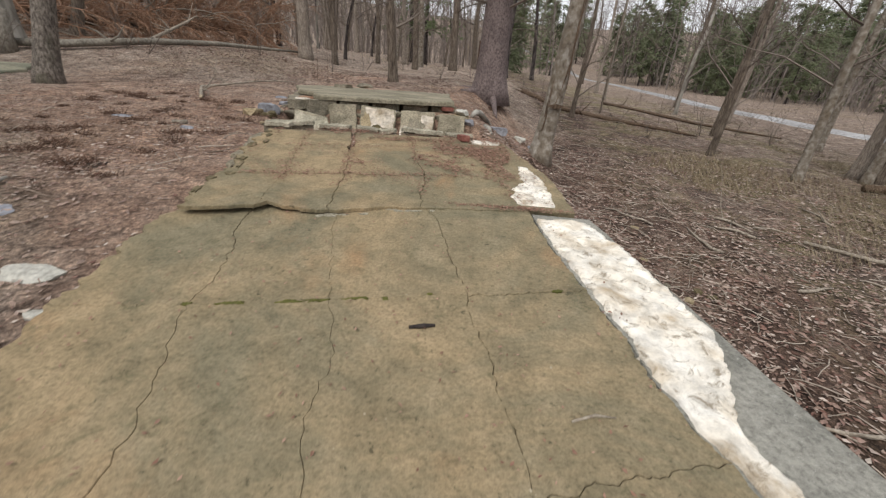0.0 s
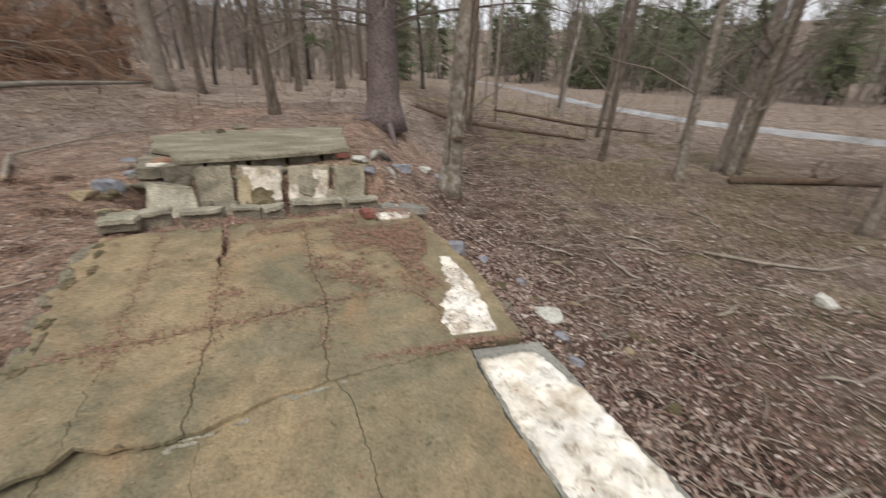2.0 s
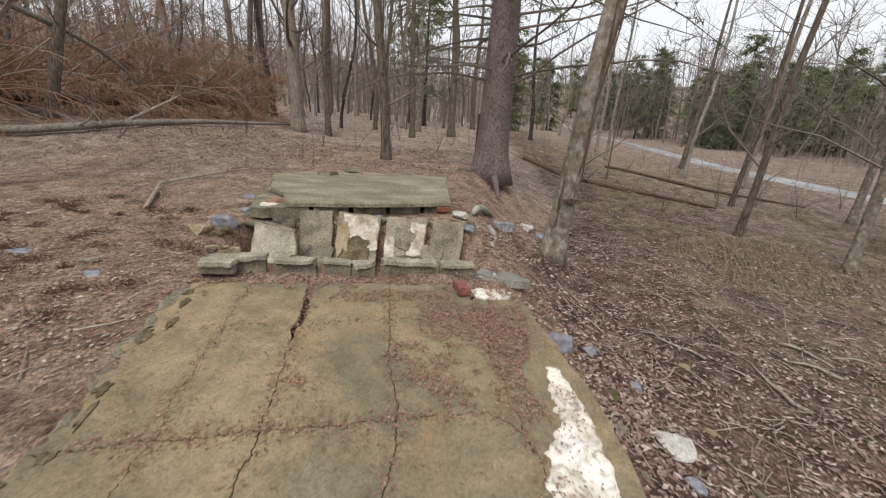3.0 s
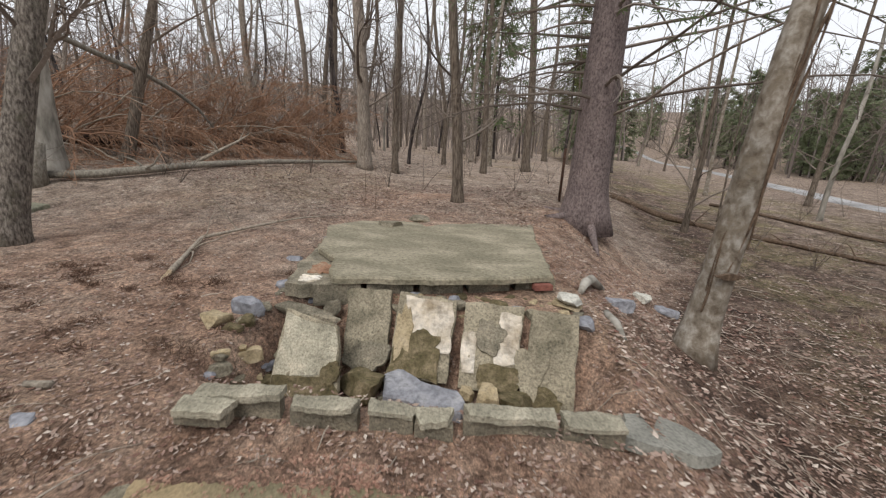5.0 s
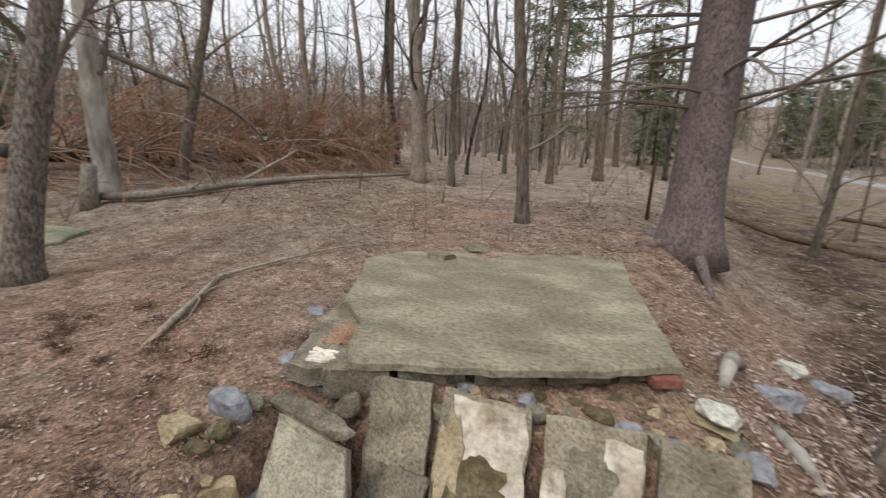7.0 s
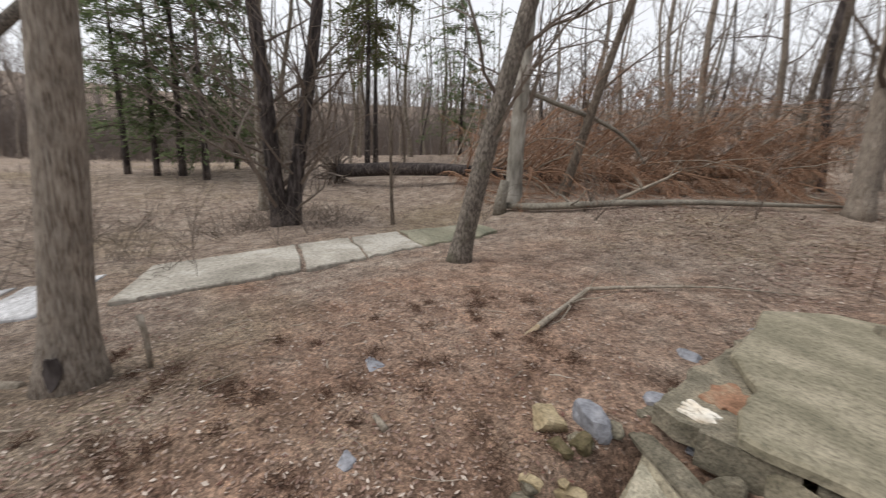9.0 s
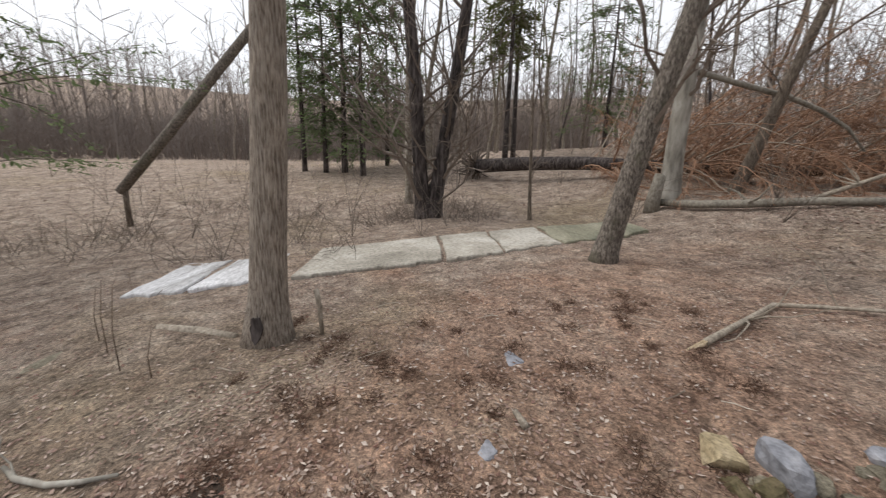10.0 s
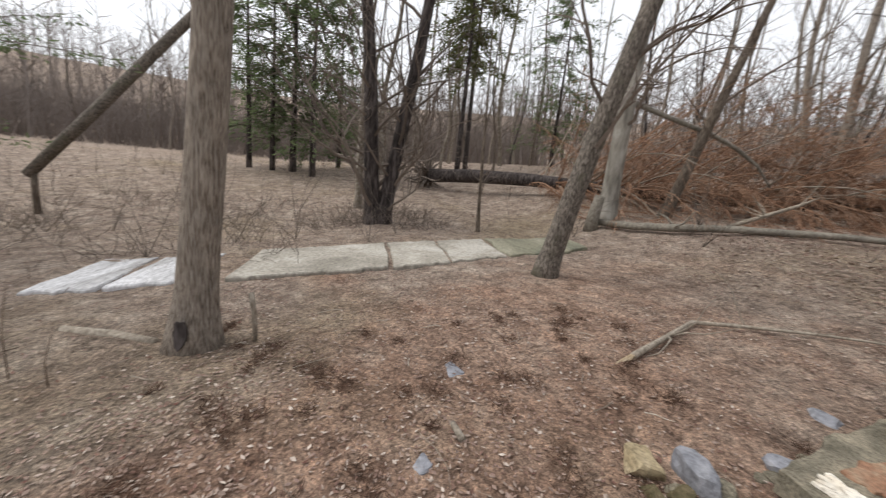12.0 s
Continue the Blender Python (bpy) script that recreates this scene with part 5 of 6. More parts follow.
log_thing("curved_stick", on_ground([(-3.15, 1.77), (-3.03, 1.95), (-2.97, 2.16), (-2.96, 2.35), (-2.98, 2.53)], 0.025), [0.012, 0.018, 0.018, 0.016, 0.011], M_PALEBARK, "curved bleached stick on the litter", "stick", 7, None, 1, 14)
log_thing("upright_stick", [(-4.74, 3.23, terrain(-4.74, 3.23) - 0.05), (-4.73, 3.22, 0.45), (-4.74, 3.19, 0.62)], [0.022, 0.024, 0.03], M_DRYWOOD, "short broken upright stick in the litter", "stick", 7, M_SPLINTER)
log_thing("wood_chip", on_ground([(-3.30, 4.81), (-3.14, 4.84)], 0.02), [0.02, 0.026], M_DRYWOOD, "pale split wood chip on red needles", "wood")
log_thing("half_buried_log", on_ground([(-5.1, 1.45), (-5.0, 1.9), (-4.85, 2.35)], -0.01), [0.045, 0.055, 0.045], M_DRYWOOD, "pale half-buried log beside the furrowed tree", "log")
log_thing("iron_post", [(0.85, 13.9, terrain(0.85, 13.9) - 0.1), (0.87, 13.9, terrain(0.85, 13.9) + 1.35)], [0.035, 0.035], M_RUST, "rusty iron fence post standing in the woods", "post", 4)
log_thing("twig", [(-0.12, 1.21, 0.10), (-0.06, 1.22, 0.105), (-0.02, 1.235, 0.10)], [0.008, 0.01, 0.006], M_DARKBARK, "dark twig lying on the concrete slab", "twig", 6)
log_thing("twig", [(0.42, 0.83, 0.065), (0.5, 0.855, 0.07), (0.57, 0.86, 0.06)], [0.004, 0.005, 0.002], M_DRYWOOD, "thin pale twig on the concrete slab", "twig", 5)

# ---- the second walkway at the wood's edge ----
wv = tagged(thing("pavement_left"), "old pale concrete walkway half buried in litter", "pavement", "", "structure")
near_w = line_y([(0, -6.2), (1.7, -6.62), (2.4, -6.75), (4.7, -7.25), (7.0, -8.0), (9.0, -8.5)], 0.05)
far_w = line_y([(0, -7.9), (1.1, -8.05), (2.1, -8.5), (4.6, -9.2), (6.7, -9.65), (9.0, -9.8)], 0.05)
for k, (y0, y1, mat) in enumerate([(0.2, 0.95, M_WHITEWALK), (1.0, 1.75, M_WHITEWALK), (2.35, 4.6, M_WALKWAY), (4.68, 5.7, M_WALKWAY), (5.74, 6.8, M_WALKWAY), (6.9, 8.8, M_CONC_MOSS)]):
    ys = [y0 + (y1 - y0) * q / 8 for q in range(9)]
    sk = 0.25 * noise.noise((k * 3.3, 1, 1))
    o = [(near_w(y) , y) for y in ys] + [(far_w(y + sk * 0.4), y + sk * 0.4) for y in ys[::-1]]
    part("slab_piece", ring_prism(ragged(o, 0.09, 4), lambda x, y: lie(x, y) + (0.045 if k > 1 else 0.03) + 0.012 * rough_at(x, y, 1.3), 0.25, 0.02), mat, wv, ["flaked white concrete piece", "flaked white concrete piece", "pale concrete piece", "pale concrete piece", "pale concrete piece", "mossy concrete piece"][k])

# ---- stones ----
def ragged_rim(poly, amp):
    out = []
    for (x0, y0), (x1, y1) in zip(poly, poly[1:] + poly[:1]):
        for k in range(6):
            x, y = x0 + (x1 - x0) * k / 6, y0 + (y1 - y0) * k / 6
            out.append((x + amp * noise.noise((x * 9, y * 9, 1)), y + amp * noise.noise((x * 9, y * 9, 8))))
    return out


S1 = "on the needle litter beside the ruin"
rock(1, -2.66, 6.08, (0.27, 0.20, 0.19), M_BLUE, "blue-grey slate boulder " + S1)
rock(2, -2.80, 5.84, (0.27, 0.2, 0.15), M_TAN, "yellow-tan sandstone boulder " + S1)
rock(3, -2.42, 5.72, (0.2, 0.15, 0.13), M_TAN, "tan field stone " + S1, rz=40)
rock(4, -2.28, 5.74, (0.17, 0.2, 0.19), M_MUD, "mossy olive field stone " + S1)
rock(5, -2.24, 5.52, (0.15, 0.14, 0.18), M_BLUE, "small pointed blue-grey stone " + S1)
rock(6, -2.55, 6.62, (0.28, 0.2, 0.13), M_BLUE, "flat blue-grey slate stone " + S1, z=0.36)
rock(7, -3.0, 7.46, (0.22, 0.16, 0.07), M_BLUE, "flat blue-grey slate stone " + S1)
rock(8, -2.2, 6.25, (0.6, 0.18, 0.16), M_BLOCK, "long broken concrete lump in the rubble", z=0.24, rz=-8)
rock(9, -2.02, 6.4, (0.16, 0.16, 0.16), M_BLOCK, "small squared rubble stone", z=0.26)
flag = tagged(part("flagstone", ring_prism(ragged_rim([(-0.29, -0.09), (0.34, -0.18), (0.38, -0.06), (0.30, 0.06), (-0.05, 0.14), (-0.27, 0.29), (-0.37, 0.16)], 0.02), lambda x, y: 0.10 * y + 0.012 * rough_at(x, y, 5), 0.09, 0.018), M_BLUE), "large blue-grey slate slab in the rubble pit", "stone")
flag.matrix_basis = pose(-1.0, 5.85, -0.10, 0, 0, 0)
rock(11, -1.53, 5.93, (0.44, 0.36, 0.24), M_MUD, "mossy lichened mortar lump in the rubble pit", z=-0.20)
rock(12, -0.49, 5.86, (0.26, 0.28, 0.34), M_TAN, "pale tan broken stone in the rubble pit", z=-0.22, tilt=(15, 10))
rock(13, -0.66, 5.98, (0.15, 0.13, 0.12), M_TAN, "small tan stone in the rubble pit", z=-0.18)
rock(14, -0.10, 5.72, (0.14, 0.12, 0.16), M_TAN, "small tan stone in the rubble pit", z=-0.20)
rock(15, -0.26, 5.88, (0.30, 0.26, 0.26), M_MUD, "brown mossy mortar lump in the rubble pit", z=-0.22)
flag = tagged(part("flagstone", blob((0, 0, 0), (1, 0, 0), (0, 1, 0), 0.32, 0.22, 0.07, 84, 0.45, 14), M_KERB), "large pale grey flat stone beside the block row", "stone")
flag.matrix_basis = pose(0.66, 5.42, 0.06, -6, 9, 10)
rock(16, 1.68, 9.25, (0.26, 0.22, 0.17), M_PALE, "pale rounded stone below the spruce")
rock(17, 2.06, 9.3, (0.42, 0.2, 0.16), M_BLUE, "flat grey stone below the spruce", tilt=(0, 10))
rock(18, 0.98, 7.95, (0.34, 0.24, 0.2), M_BLUE, "blue-grey stone on the bank beside the platform")
rock(19, 0.22, 6.92, (0.26, 0.3, 0.1), M_TAN, "stacked tan stone at the platform's corner", z=0.36)
rock(20, 0.24, 6.88, (0.22, 0.26, 0.1), M_PALE, "stacked pale stone at the platform's corner", z=0.44)
rock(21, 0.30, 6.64, (0.2, 0.26, 0.12), M_BLUE, "grey stone at the platform's corner", z=0.3)
rock(22, 2.0, 4.18, (0.42, 0.30, 0.12), M_PALE, "flat white stone on dark litter below the slab")
rock(23, 0.98, 4.25, (0.24, 0.2, 0.14), M_BLUE, "pale stone wedged below the slab's edge", z=0.0)
rock(24, -1.88, 1.50, (0.30, 0.15, 0.06), M_PALE, "flat white stone beside the walkway")
rock(25, -1.58, 1.24, (0.15, 0.08, 0.04), M_PALE, "white plaster flake beside the walkway")
rock(26, -4.0, 4.96, (0.24, 0.17, 0.05), M_BLUE, "flat blue-grey stone on the needles")
rock(27, -2.98, 4.56, (0.13, 0.11, 0.06), M_BLUE, "small blue-grey stone on the needles")
rock(28, -2.78, 3.16, (0.50, 0.46, 0.09), M_SOIL, "moss-grown mound of soil in the litter", z=0.10, cuts=0)
rock(29, -2.64, 2.08, (0.26, 0.12, 0.05), M_BLUE, "flat pale stone in the litter")
rock(30, -4.3, 0.5, (0.3, 0.16, 0.04), M_BLOCK, "flat pale stone half covered in leaves")
rock(31, -4.55, 0.78, (0.4, 0.15, 0.04), M_BLOCK, "flat pale stone half covered in leaves")
rock(32, 5.7, 3.85, (0.34, 0.24, 0.16), M_PALE, "pale stone among sticks on the slope")
rock(33, -2.35, 9.3, (0.4, 0.3, 0.16), M_BLOCK, "grey stone behind the platform")
rock(34, -2.0, 9.9, (0.35, 0.3, 0.14), M_BLOCK, "grey stone behind the platform")
for k, (x, y, s) in enumerate([(-1.90, 3.62, 0.16), (-1.93, 3.85, 0.2), (-1.92, 4.12, 0.24), (-1.80, 3.3, 0.13), (-1.72, 2.98, 0.12), (-1.62, 2.62, 0.12), (-1.55, 1.75, 0.12)]):
    rock(120 + k, x, y, (s, s * 1.5, s * 0.6), M_PANEL, "pale broken edging stone along the slab", rz=10)
rr = random.Random(31)
for k in range(26):
    f = rr.random()
    x, y = -2.38 - 0.62 * f + rr.gauss(0, 0.09), 6.6 + 2.4 * f
    s = rr.uniform(0.06, 0.16)
    rock(160 + k, x, y, (s * 1.4, s, s * 0.6), [M_PANEL, M_BLUE, M_TAN, M_PALE][k % 4], "small broken stone along the platform's edge", rz=rr.uniform(0, 360), group="rubble stones")
for k in range(84):
    x, y = rr.uniform(-2.1, 0.25), rr.uniform(5.35, 6.0) if k % 2 else rr.uniform(6.55, 6.8)
    s = rr.uniform(0.03, 0.09)
    rock(190 + k, x, y + 0.09 * (x + 2) * (1 - k % 2), (s * 1.4, s, s * 0.7), [M_TAN, M_LIP, M_MUD, M_LIP][k % 4], "small rubble stone between the panels", rz=rr.uniform(0, 360), group="rubble stones")
for k in range(120):
    if k < 80:
        x, y = rr.uniform(-2.6, -1.85), rr.uniform(5.3, 6.6)
        if rr.random() < 0.5:
            x, y = rr.uniform(-2.2, 0.3), rr.uniform(6.5, 6.75)
    else:
        x, y = rr.uniform(1.25, 3.2), rr.uniform(0.5, 5.5)
    s = rr.uniform(0.04, 0.13)
    rock(300 + k, x, y, (s * 1.3, s, s * 0.7), [M_TAN, M_BLOCK, M_PANEL, M_MUD, M_BLUE][k % 5], "small broken rubble stone in the litter", rz=rr.uniform(0, 360), group="rubble stones")

# ---- loose litter ----
def clear_of(x, y):
    """True off the slabs and the platform."""
    if -1.5 < x < 1.2 and y < 2.5 or -1.85 < x < 0.85 and 2.2 < y < 4.6:
        return False
    return not (-2.9 < x < 0.1 and 6.5 < y < 10)


vs, fs = [], []
rl = random.Random(12)


def leaf(x, y, z, s):
    a, b = rl.uniform(0, 6.28), rl.uniform(-0.5, 0.5)
    dx, dy = math.cos(a) * s, math.sin(a) * s
    i0 = len(vs)
    w = rl.uniform(0.3, 0.55)
    t1, t2 = rl.uniform(0.0, 0.5) * s, rl.uniform(0.0, 0.6) * s
    vs.extend([(x - dx, y - dy, z + t1), (x + dy * w, y - dx * w, z + t2 * 0.3), (x + dx, y + dy, z + b * s * 0.5 + 0.2 * s), (x - dy * w, y + dx * w, z + t2)])
    fs.append((i0, i0 + 1, i0 + 2, i0 + 3))


for _ in range(150000):
    r, a = 0.8 + 14 * rl.random() ** 0.8, rl.uniform(0, 6.28)
    x, y = -0.3 + r * math.cos(a), 3.8 + r * math.sin(a)
    if clear_of(x, y) and noise.noise((x * 0.5, y * 0.5, 7)) + rl.uniform(-0.5, 0.5) > (-0.05 if x < -1 else -0.42):
        leaf(x, y, terrain(x, y) + 0.006, rl.uniform(0.008, 0.027 if x < 0.5 else 0.042))
for _ in range(42000):
    r, a = 13 + 24 * rl.random(), rl.uniform(0, 6.28)
    x, y = -0.3 + r * math.cos(a), 3.8 + r * math.sin(a)
    if y > -12 and noise.noise((x * 0.3, y * 0.3, 7)) + rl.uniform(-0.5, 0.5) > -0.1:
        leaf(x, y, terrain(x, y) + 0.01, rl.uniform(0.025, 0.075))
for _ in range(60000):
    x, y = rl.uniform(-8.5, 1.2), rl.uniform(2.5, 15)
    if clear_of(x, y) and noise.noise((x * 0.9, y * 0.9, 15)) + rl.uniform(-0.4, 0.4) > 0.05 - 0.25 * ease(8, 11, y):
        leaf(x, y, terrain(x, y) + 0.008, rl.uniform(0.010, 0.024 + 0.02 * ease(8, 12, y)))
for _ in range(32000):
    x, y = rl.uniform(1.25, 9.5), rl.uniform(-1.5, 10)
    if noise.noise((x * 1.1, y * 1.1, 9)) + rl.uniform(-0.4, 0.4) > -0.1:
        leaf(x, y, terrain(x, y) + 0.008, rl.uniform(0.012, 0.045))
tagged(part("fallen_leaves", (vs, fs), M_LEAVES), "scattered dry brown and pale fallen leaves", "leaves", "", "stuff")
vs, fs = [], []
for _ in range(9000):
    x, y = rl.uniform(-1.75, 0.85), rl.uniform(2.6, 4.5)
    if noise.noise((x * 2.2, y * 2.2, 4)) + rl.uniform(-0.15, 0.15) + 0.42 * ease(-0.4, 0.5, x) * ease(2.9, 3.2, y) + 0.3 * (1 - ease(-1.6, -1.2, x)) > 0.24:
        leaf(x, y, mid_slab(x, y) + 0.012, rl.uniform(0.004, 0.011))
for _ in range(1800):
    x, y = rl.gauss(0.35, 0.28), rl.gauss(2.53, 0.025)
    if x < 0.9:
        leaf(x, y, 0.203 + rl.uniform(0, 0.010), rl.uniform(0.004, 0.011))
for _ in range(1500):
    y = rl.uniform(2.6, 4.4)
    x = mid_cols[rl.choice((1, 2, 3, 4))](y) + rl.gauss(0, 0.03)
    leaf(x, y, mid_slab(x, y) + 0.006, rl.uniform(0.005, 0.014))
for _ in range(1300):
    x = rl.uniform(-1.5, 0.5)
    y = mid_rows[rl.choice((1, 1, 2, 3))](x) + rl.gauss(0, 0.03)
    leaf(x, y, mid_slab(x, y) + 0.006, rl.uniform(0.005, 0.014))
for _ in range(500):
    x, y = rl.uniform(-1.4, 0.9), rl.uniform(0.2, 2.3)
    leaf(x, y, low_slab(x, y) + 0.01, rl.uniform(0.004, 0.012))
# drifts of red needles towards the slab's far and right-hand edges
for _ in range(44000):
    x, y = rl.uniform(-1.85, 0.72), rl.uniform(2.75, 4.55)
    d = 0.32 * ease(3.5, 4.5, y) + 1.05 * ease(-0.35, 0.15, x) * ease(2.95, 3.2, y) * (1 - 0.5 * ease(3.9, 4.3, y)) - 0.28
    d += 0.9 * noise.noise((x * 2.6, y * 2.6, 1.3)) + 0.45 * noise.noise((x * 9, y * 9, 5.1))
    if d > 0.25 and rl.random() < min(1.0, d) and mid_cols[0](y) + 0.04 < x < 0.60 + 0.2 * noise.noise((x * 3, y * 3.3, 2)):
        leaf(x, y, mid_slab(x, y) + 0.007, rl.uniform(0.006, 0.015))
tagged(part("slab_debris", (vs, fs), M_REDBITS), "red-brown needles and leaf bits on the slab", "litter", "", "stuff")

vs, fs = [], []
for k in range(11000):
    r, a = 1.2 + (17 if k < 7500 else 32) * rl.random() ** 1.1, rl.uniform(0, 6.28)
    x, y = r * math.cos(a), 4 + r * math.sin(a)
    if not clear_of(x, y) or (x < 2.0 and r < 13 and rl.random() < 0.9):
        continue
    ln = rl.uniform(0.08, 0.5)
    pts = wander(rl, (x, y, 0), (rl.gauss(0, 1), rl.gauss(0, 1), 0), ln, 3, 0.2)
    for p in pts:
        p.z = terrain(p.x, p.y) + rl.uniform(0.008, 0.03)
    t = rl.uniform(0.002, 0.007)
    tube(vs, fs, pts, [t, t, t * 0.8, t * 0.4], 4, False)
tagged(part("fallen_sticks", (vs, fs), islands("stick_wood", [(0.16, 0.12, 0.09), (0.30, 0.25, 0.20), (0.46, 0.40, 0.33), (0.22, 0.16, 0.12)])), "scattered small fallen sticks and twigs", "sticks", "", "stuff")

rk = random.Random(44)
for k in range(22):
    x, y = rk.uniform(3.2, 8.2), rk.uniform(1.6, 6.6)
    line = wander(rk, (x, y, 0), (rk.gauss(0, 1), rk.gauss(0, 1), 0), rk.uniform(0.35, 1.1), 5, 0.35)
    t = rk.uniform(0.010, 0.022)
    log_thing("curved_stick", on_ground([(q.x, q.y) for q in line], t + 0.01), [t, t * 1.1, t, t * 0.9, t * 0.7, t * 0.4], M_DRYWOOD, "bleached crooked stick lying on dark litter", "stick", 6, None, k % 3, 200 + k)
# low whips, brush and dry grass
vs, fs = [], []
for k in range(300):
    r, a = 9 + 26 * rl.random(), rl.uniform(0, 6.28)
    x, y = r * math.cos(a), 5 + r * math.sin(a)
    if road_gap(x, y) < 3 or (abs(x) < 3 and y < 11):
        continue
    for _ in range(rl.randrange(2, 6)):
        w = wander(rl, (x, y, terrain(x, y) - 0.02), (rl.gauss(0, 0.35), rl.gauss(0, 0.35), 1), rl.uniform(0.5, 2.2), 4, 0.12)
        tube(vs, fs, w, [0.008, 0.007, 0.005, 0.004, 0.002], 3, False)
        for _ in range(4):
            tw = wander(rl, w[rl.randrange(1, 5)], (rl.gauss(0, 0.8), rl.gauss(0, 0.8), 0.6), rl.uniform(0.15, 0.6), 2, 0.2)
            tube(vs, fs, tw, [0.004, 0.003, 0.001], 3, False)
for k in range(46):
    x, y = rl.uniform(-15, -8.2), rl.uniform(-6, 3.2)
    if k > 30:
        x, y = -12.1 + rl.gauss(0, 0.7), 4.4 + rl.gauss(0, 0.9)
    for _ in range(24):
        px, py = x + rl.gauss(0, 0.3), y + rl.gauss(0, 0.3)
        w = wander(rl, (px, py, terrain(px, py) - 0.02), (rl.gauss(0, 0.7), rl.gauss(0, 0.7), 1), rl.uniform(0.2, 0.9), 3, 0.2, -0.05)
        tube(vs, fs, w, [0.006, 0.005, 0.004, 0.002], 3, False)
tagged(part("brush", (vs, fs), M_TWIG), "thin bare whips and brush in the woods", "brush", "", "stuff")
vs, fs = [], []
for k in range(34000):
    if k % 3:
        x, y = rl.uniform(5, 17), rl.uniform(1, 11)
        if noise.noise((x * 0.4, y * 0.4, 2)) < -0.02:
            continue
    else:
        x, y = rl.uniform(-34, -9.5), rl.uniform(-18, 3)
        if noise.noise((x * 0.25, y * 0.25, 2)) < -0.05:
            continue
    a, h = rl.uniform(0, 6.28), rl.uniform(0.06, 0.3)
    z = terrain(x, y)
    i0 = len(vs)
    vs.extend([(x, y, z), (x + 0.018, y + 0.010, z), (x + math.cos(a) * h * 0.7, y + math.sin(a) * h * 0.7, z + h)])
    fs.append((i0, i0 + 1, i0 + 2))
tagged(part("dry_grass", (vs, fs), M_GRASS), "pale dry grass tufts", "grass", "", "stuff")

log_thing("exposed_root", [(0.42, 7.42, terrain(0.42, 7.42) + 0.02), (0.50, 7.62, terrain(0.5, 7.62) + 0.10), (0.62, 7.9, terrain(0.62, 7.9) + 0.12), (0.78, 8.15, terrain(0.78, 8.15) + 0.03), (0.95, 8.5, terrain(0.95, 8.5) - 0.05)], [0.03, 0.055, 0.06, 0.05, 0.02], M_PALEBARK, "pale exposed root humping out of the bank", "root", 8)
log_thing("exposed_root", [(0.66, 7.2, terrain(0.66, 7.2) + 0.02), (0.72, 7.0, terrain(0.72, 7.0) + 0.03), (0.74, 6.75, terrain(0.74, 6.75) - 0.02)], [0.04, 0.045, 0.03], M_PALEBARK, "short pale root stub on the bank", "root", 7)

for k, (x, y, h) in enumerate([(-4.6, 1.3, 0.7), (-4.25, 1.65, 0.75), (-4.0, 0.65, 0.6), (-4.9, 1.0, 0.55), (-3.7, 1.2, 0.4), (-4.1, 2.0, 0.4), (-1.6, 12.9, 1.2), (-3.0, 10.4, 0.9), (-3.4, 10.9, 1.0)]):
    z0 = terrain(x, y)
    log_thing("seedling", [(x, y, z0 - 0.03), (x + 0.02, y + 0.01, z0 + h * 0.5), (x - 0.02, y + 0.04, z0 + h)], [0.005, 0.004, 0.002], M_BROWNLOG, "thin bare reddish seedling stem", "seedling", 5, None, 2, 70 + k)
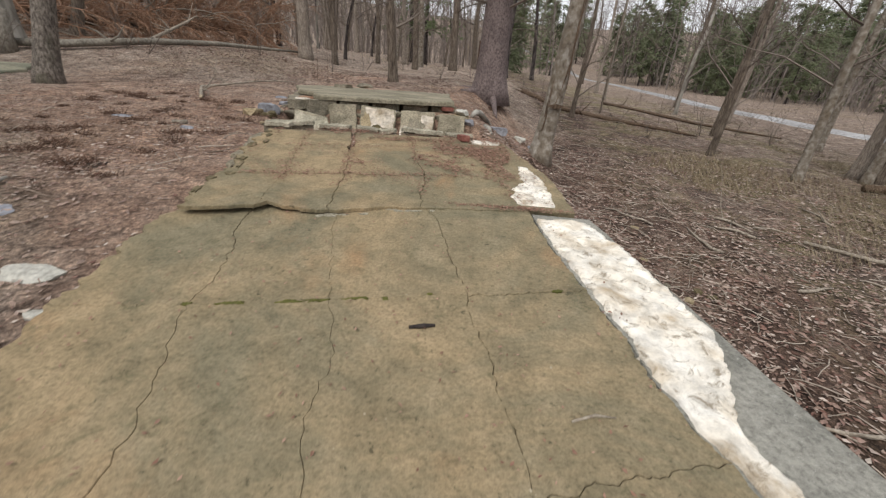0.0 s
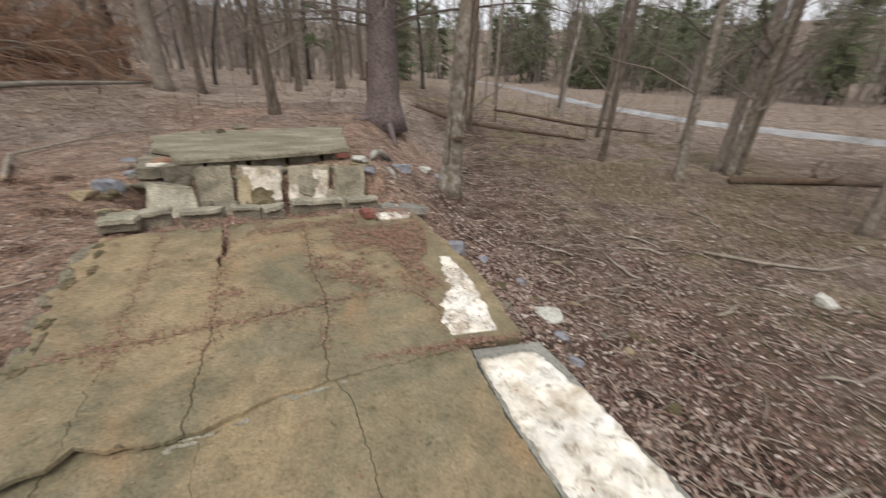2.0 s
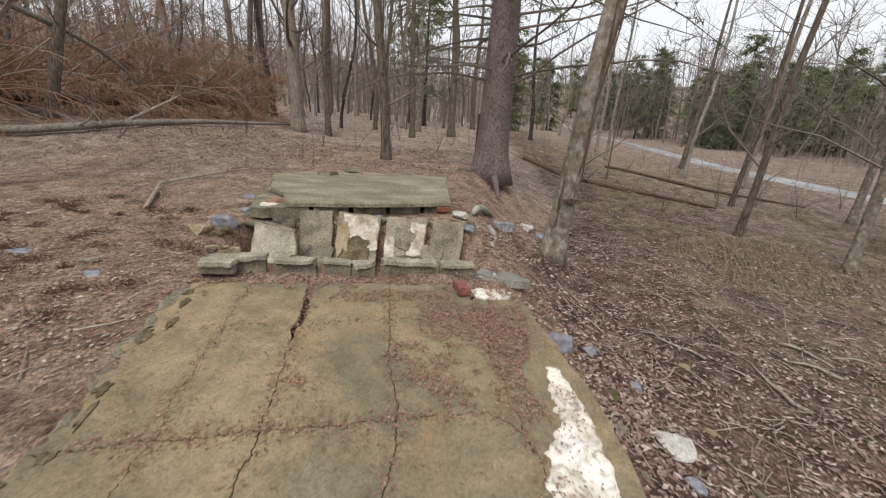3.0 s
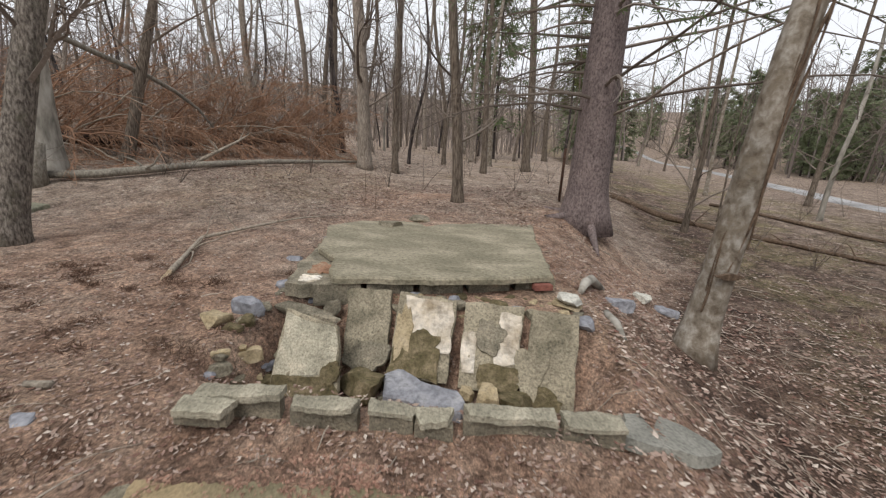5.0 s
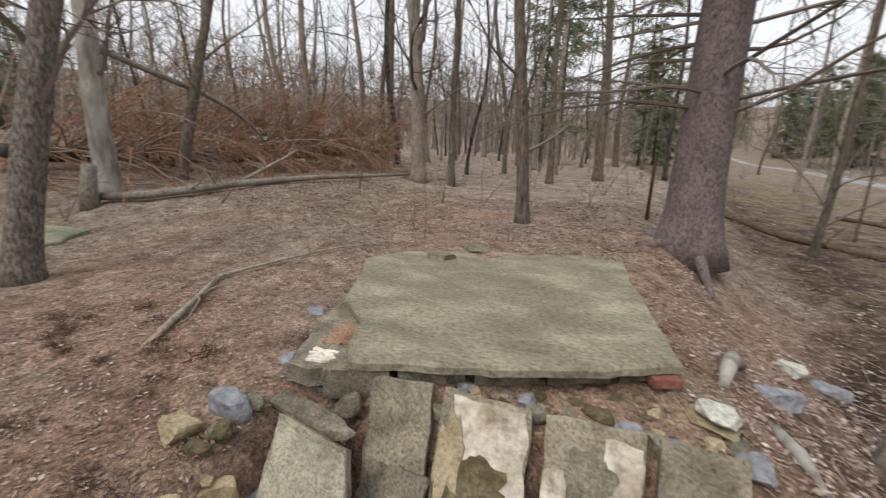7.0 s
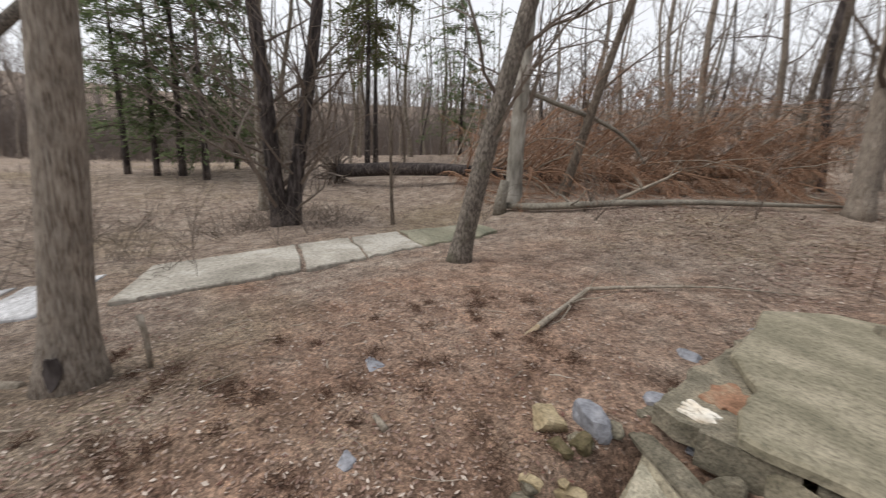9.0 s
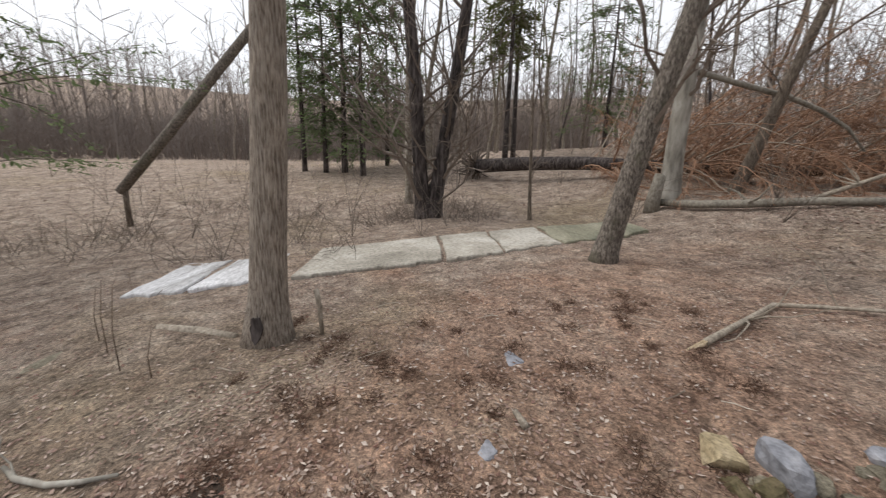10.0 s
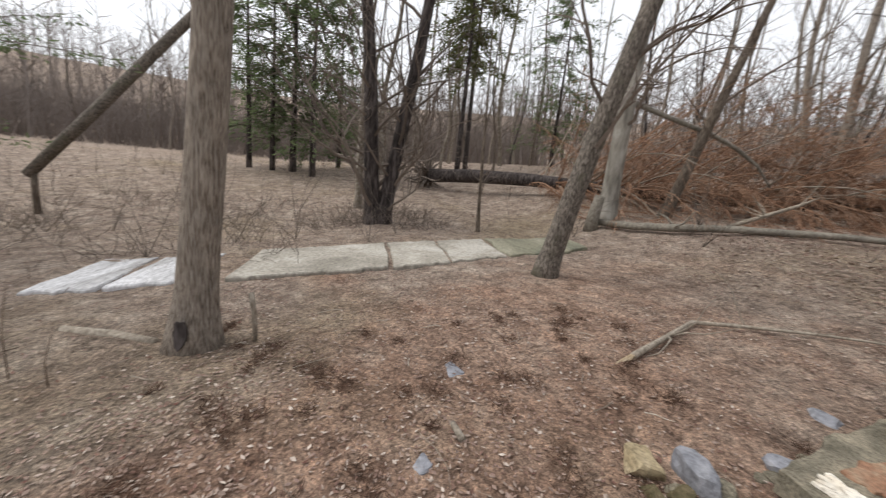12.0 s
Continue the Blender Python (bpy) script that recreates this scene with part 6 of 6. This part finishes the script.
# dark tufts of grubbed-up needles
vs, fs = [], []
for k in range(60):
    x, y, s = rr.uniform(-5.2, -2.5), rr.uniform(2.7, 7.0), rr.uniform(0.6, 1.3)
    for _ in range(90):
        px, py = x + s * rr.gauss(0, 0.07), y + s * rr.gauss(0, 0.05)
        n = wander(rr, (px, py, terrain(px, py) + 0.002), (rr.gauss(0, 1), rr.gauss(0, 1), rr.uniform(0.1, 0.9)), s * rr.uniform(0.03, 0.08), 2, 0.3)
        tube(vs, fs, n, [0.0022, 0.002, 0.001], 3, False)
tagged(part("needle_tufts", (vs, fs), M_TUFT), "dark tufts of loose needles and soil", "litter", "", "stuff")
log_thing("dead_branch", [(-8.3, 12.0, terrain(-8.3, 12.0) + 0.1), (-8.0, 12.5, terrain(-8.0, 12.5) + 0.35), (-7.7, 12.9, terrain(-7.7, 12.9) + 0.6), (-7.5, 13.1, terrain(-7.5, 13.1) + 0.8)], [0.05, 0.045, 0.035, 0.01], M_DRYWOOD, "bleached dead branch poking from the brush", "branch", 6, None, 12, 91)
# climbing stems and the cut scar on the leaning tree
lt = bpy.data.objects["leaning_tree"]
for k, (a0, turn) in enumerate([(3.6, 0.35), (4.1, -0.2), (4.5, 0.22), (5.4, -0.35), (3.2, 0.5)]):
    vs, fs, pts = [], [], []
    for q in range(26):
        h = 0.55 + 0.25 * k + q * 0.16
        r = 0.175 * (1 - 0.9 * (h / 13) ** 1.15) + 0.004 + 0.10 * math.exp(-h / 0.24)
        a = a0 + turn * h * 0.5 + 0.28 * math.sin(h * 2.6 + 1.7 * k)
        pts.append(Vector((0.10 * h + r * math.cos(a), -0.045 * h + r * math.sin(a), h)))
    tube(vs, fs, pts, [0.011 + 0.004 * math.sin(q * 1.7 + k) for q in range(26)], 6)
    part("climbing_stem", (vs, fs), M_BROWNLOG, lt, "dark climbing vine stem")
part("scar", blob((0.095, -0.235, 1.0), (1, 0.15, 0), (0.1, -0.05, 1), 0.13, 0.035, 0.03, 95), M_BROWNLOG, lt, "dark ragged cut scar")
ft = bpy.data.objects["furrowed_tree"]
part("scar", blob((0.22, -0.02, 0.22), (0.0, 1, 0.0), (-0.12, 0.0, 1), 0.055, 0.13, 0.02, 96), M_DARKBARK, ft, "dark charred scar")
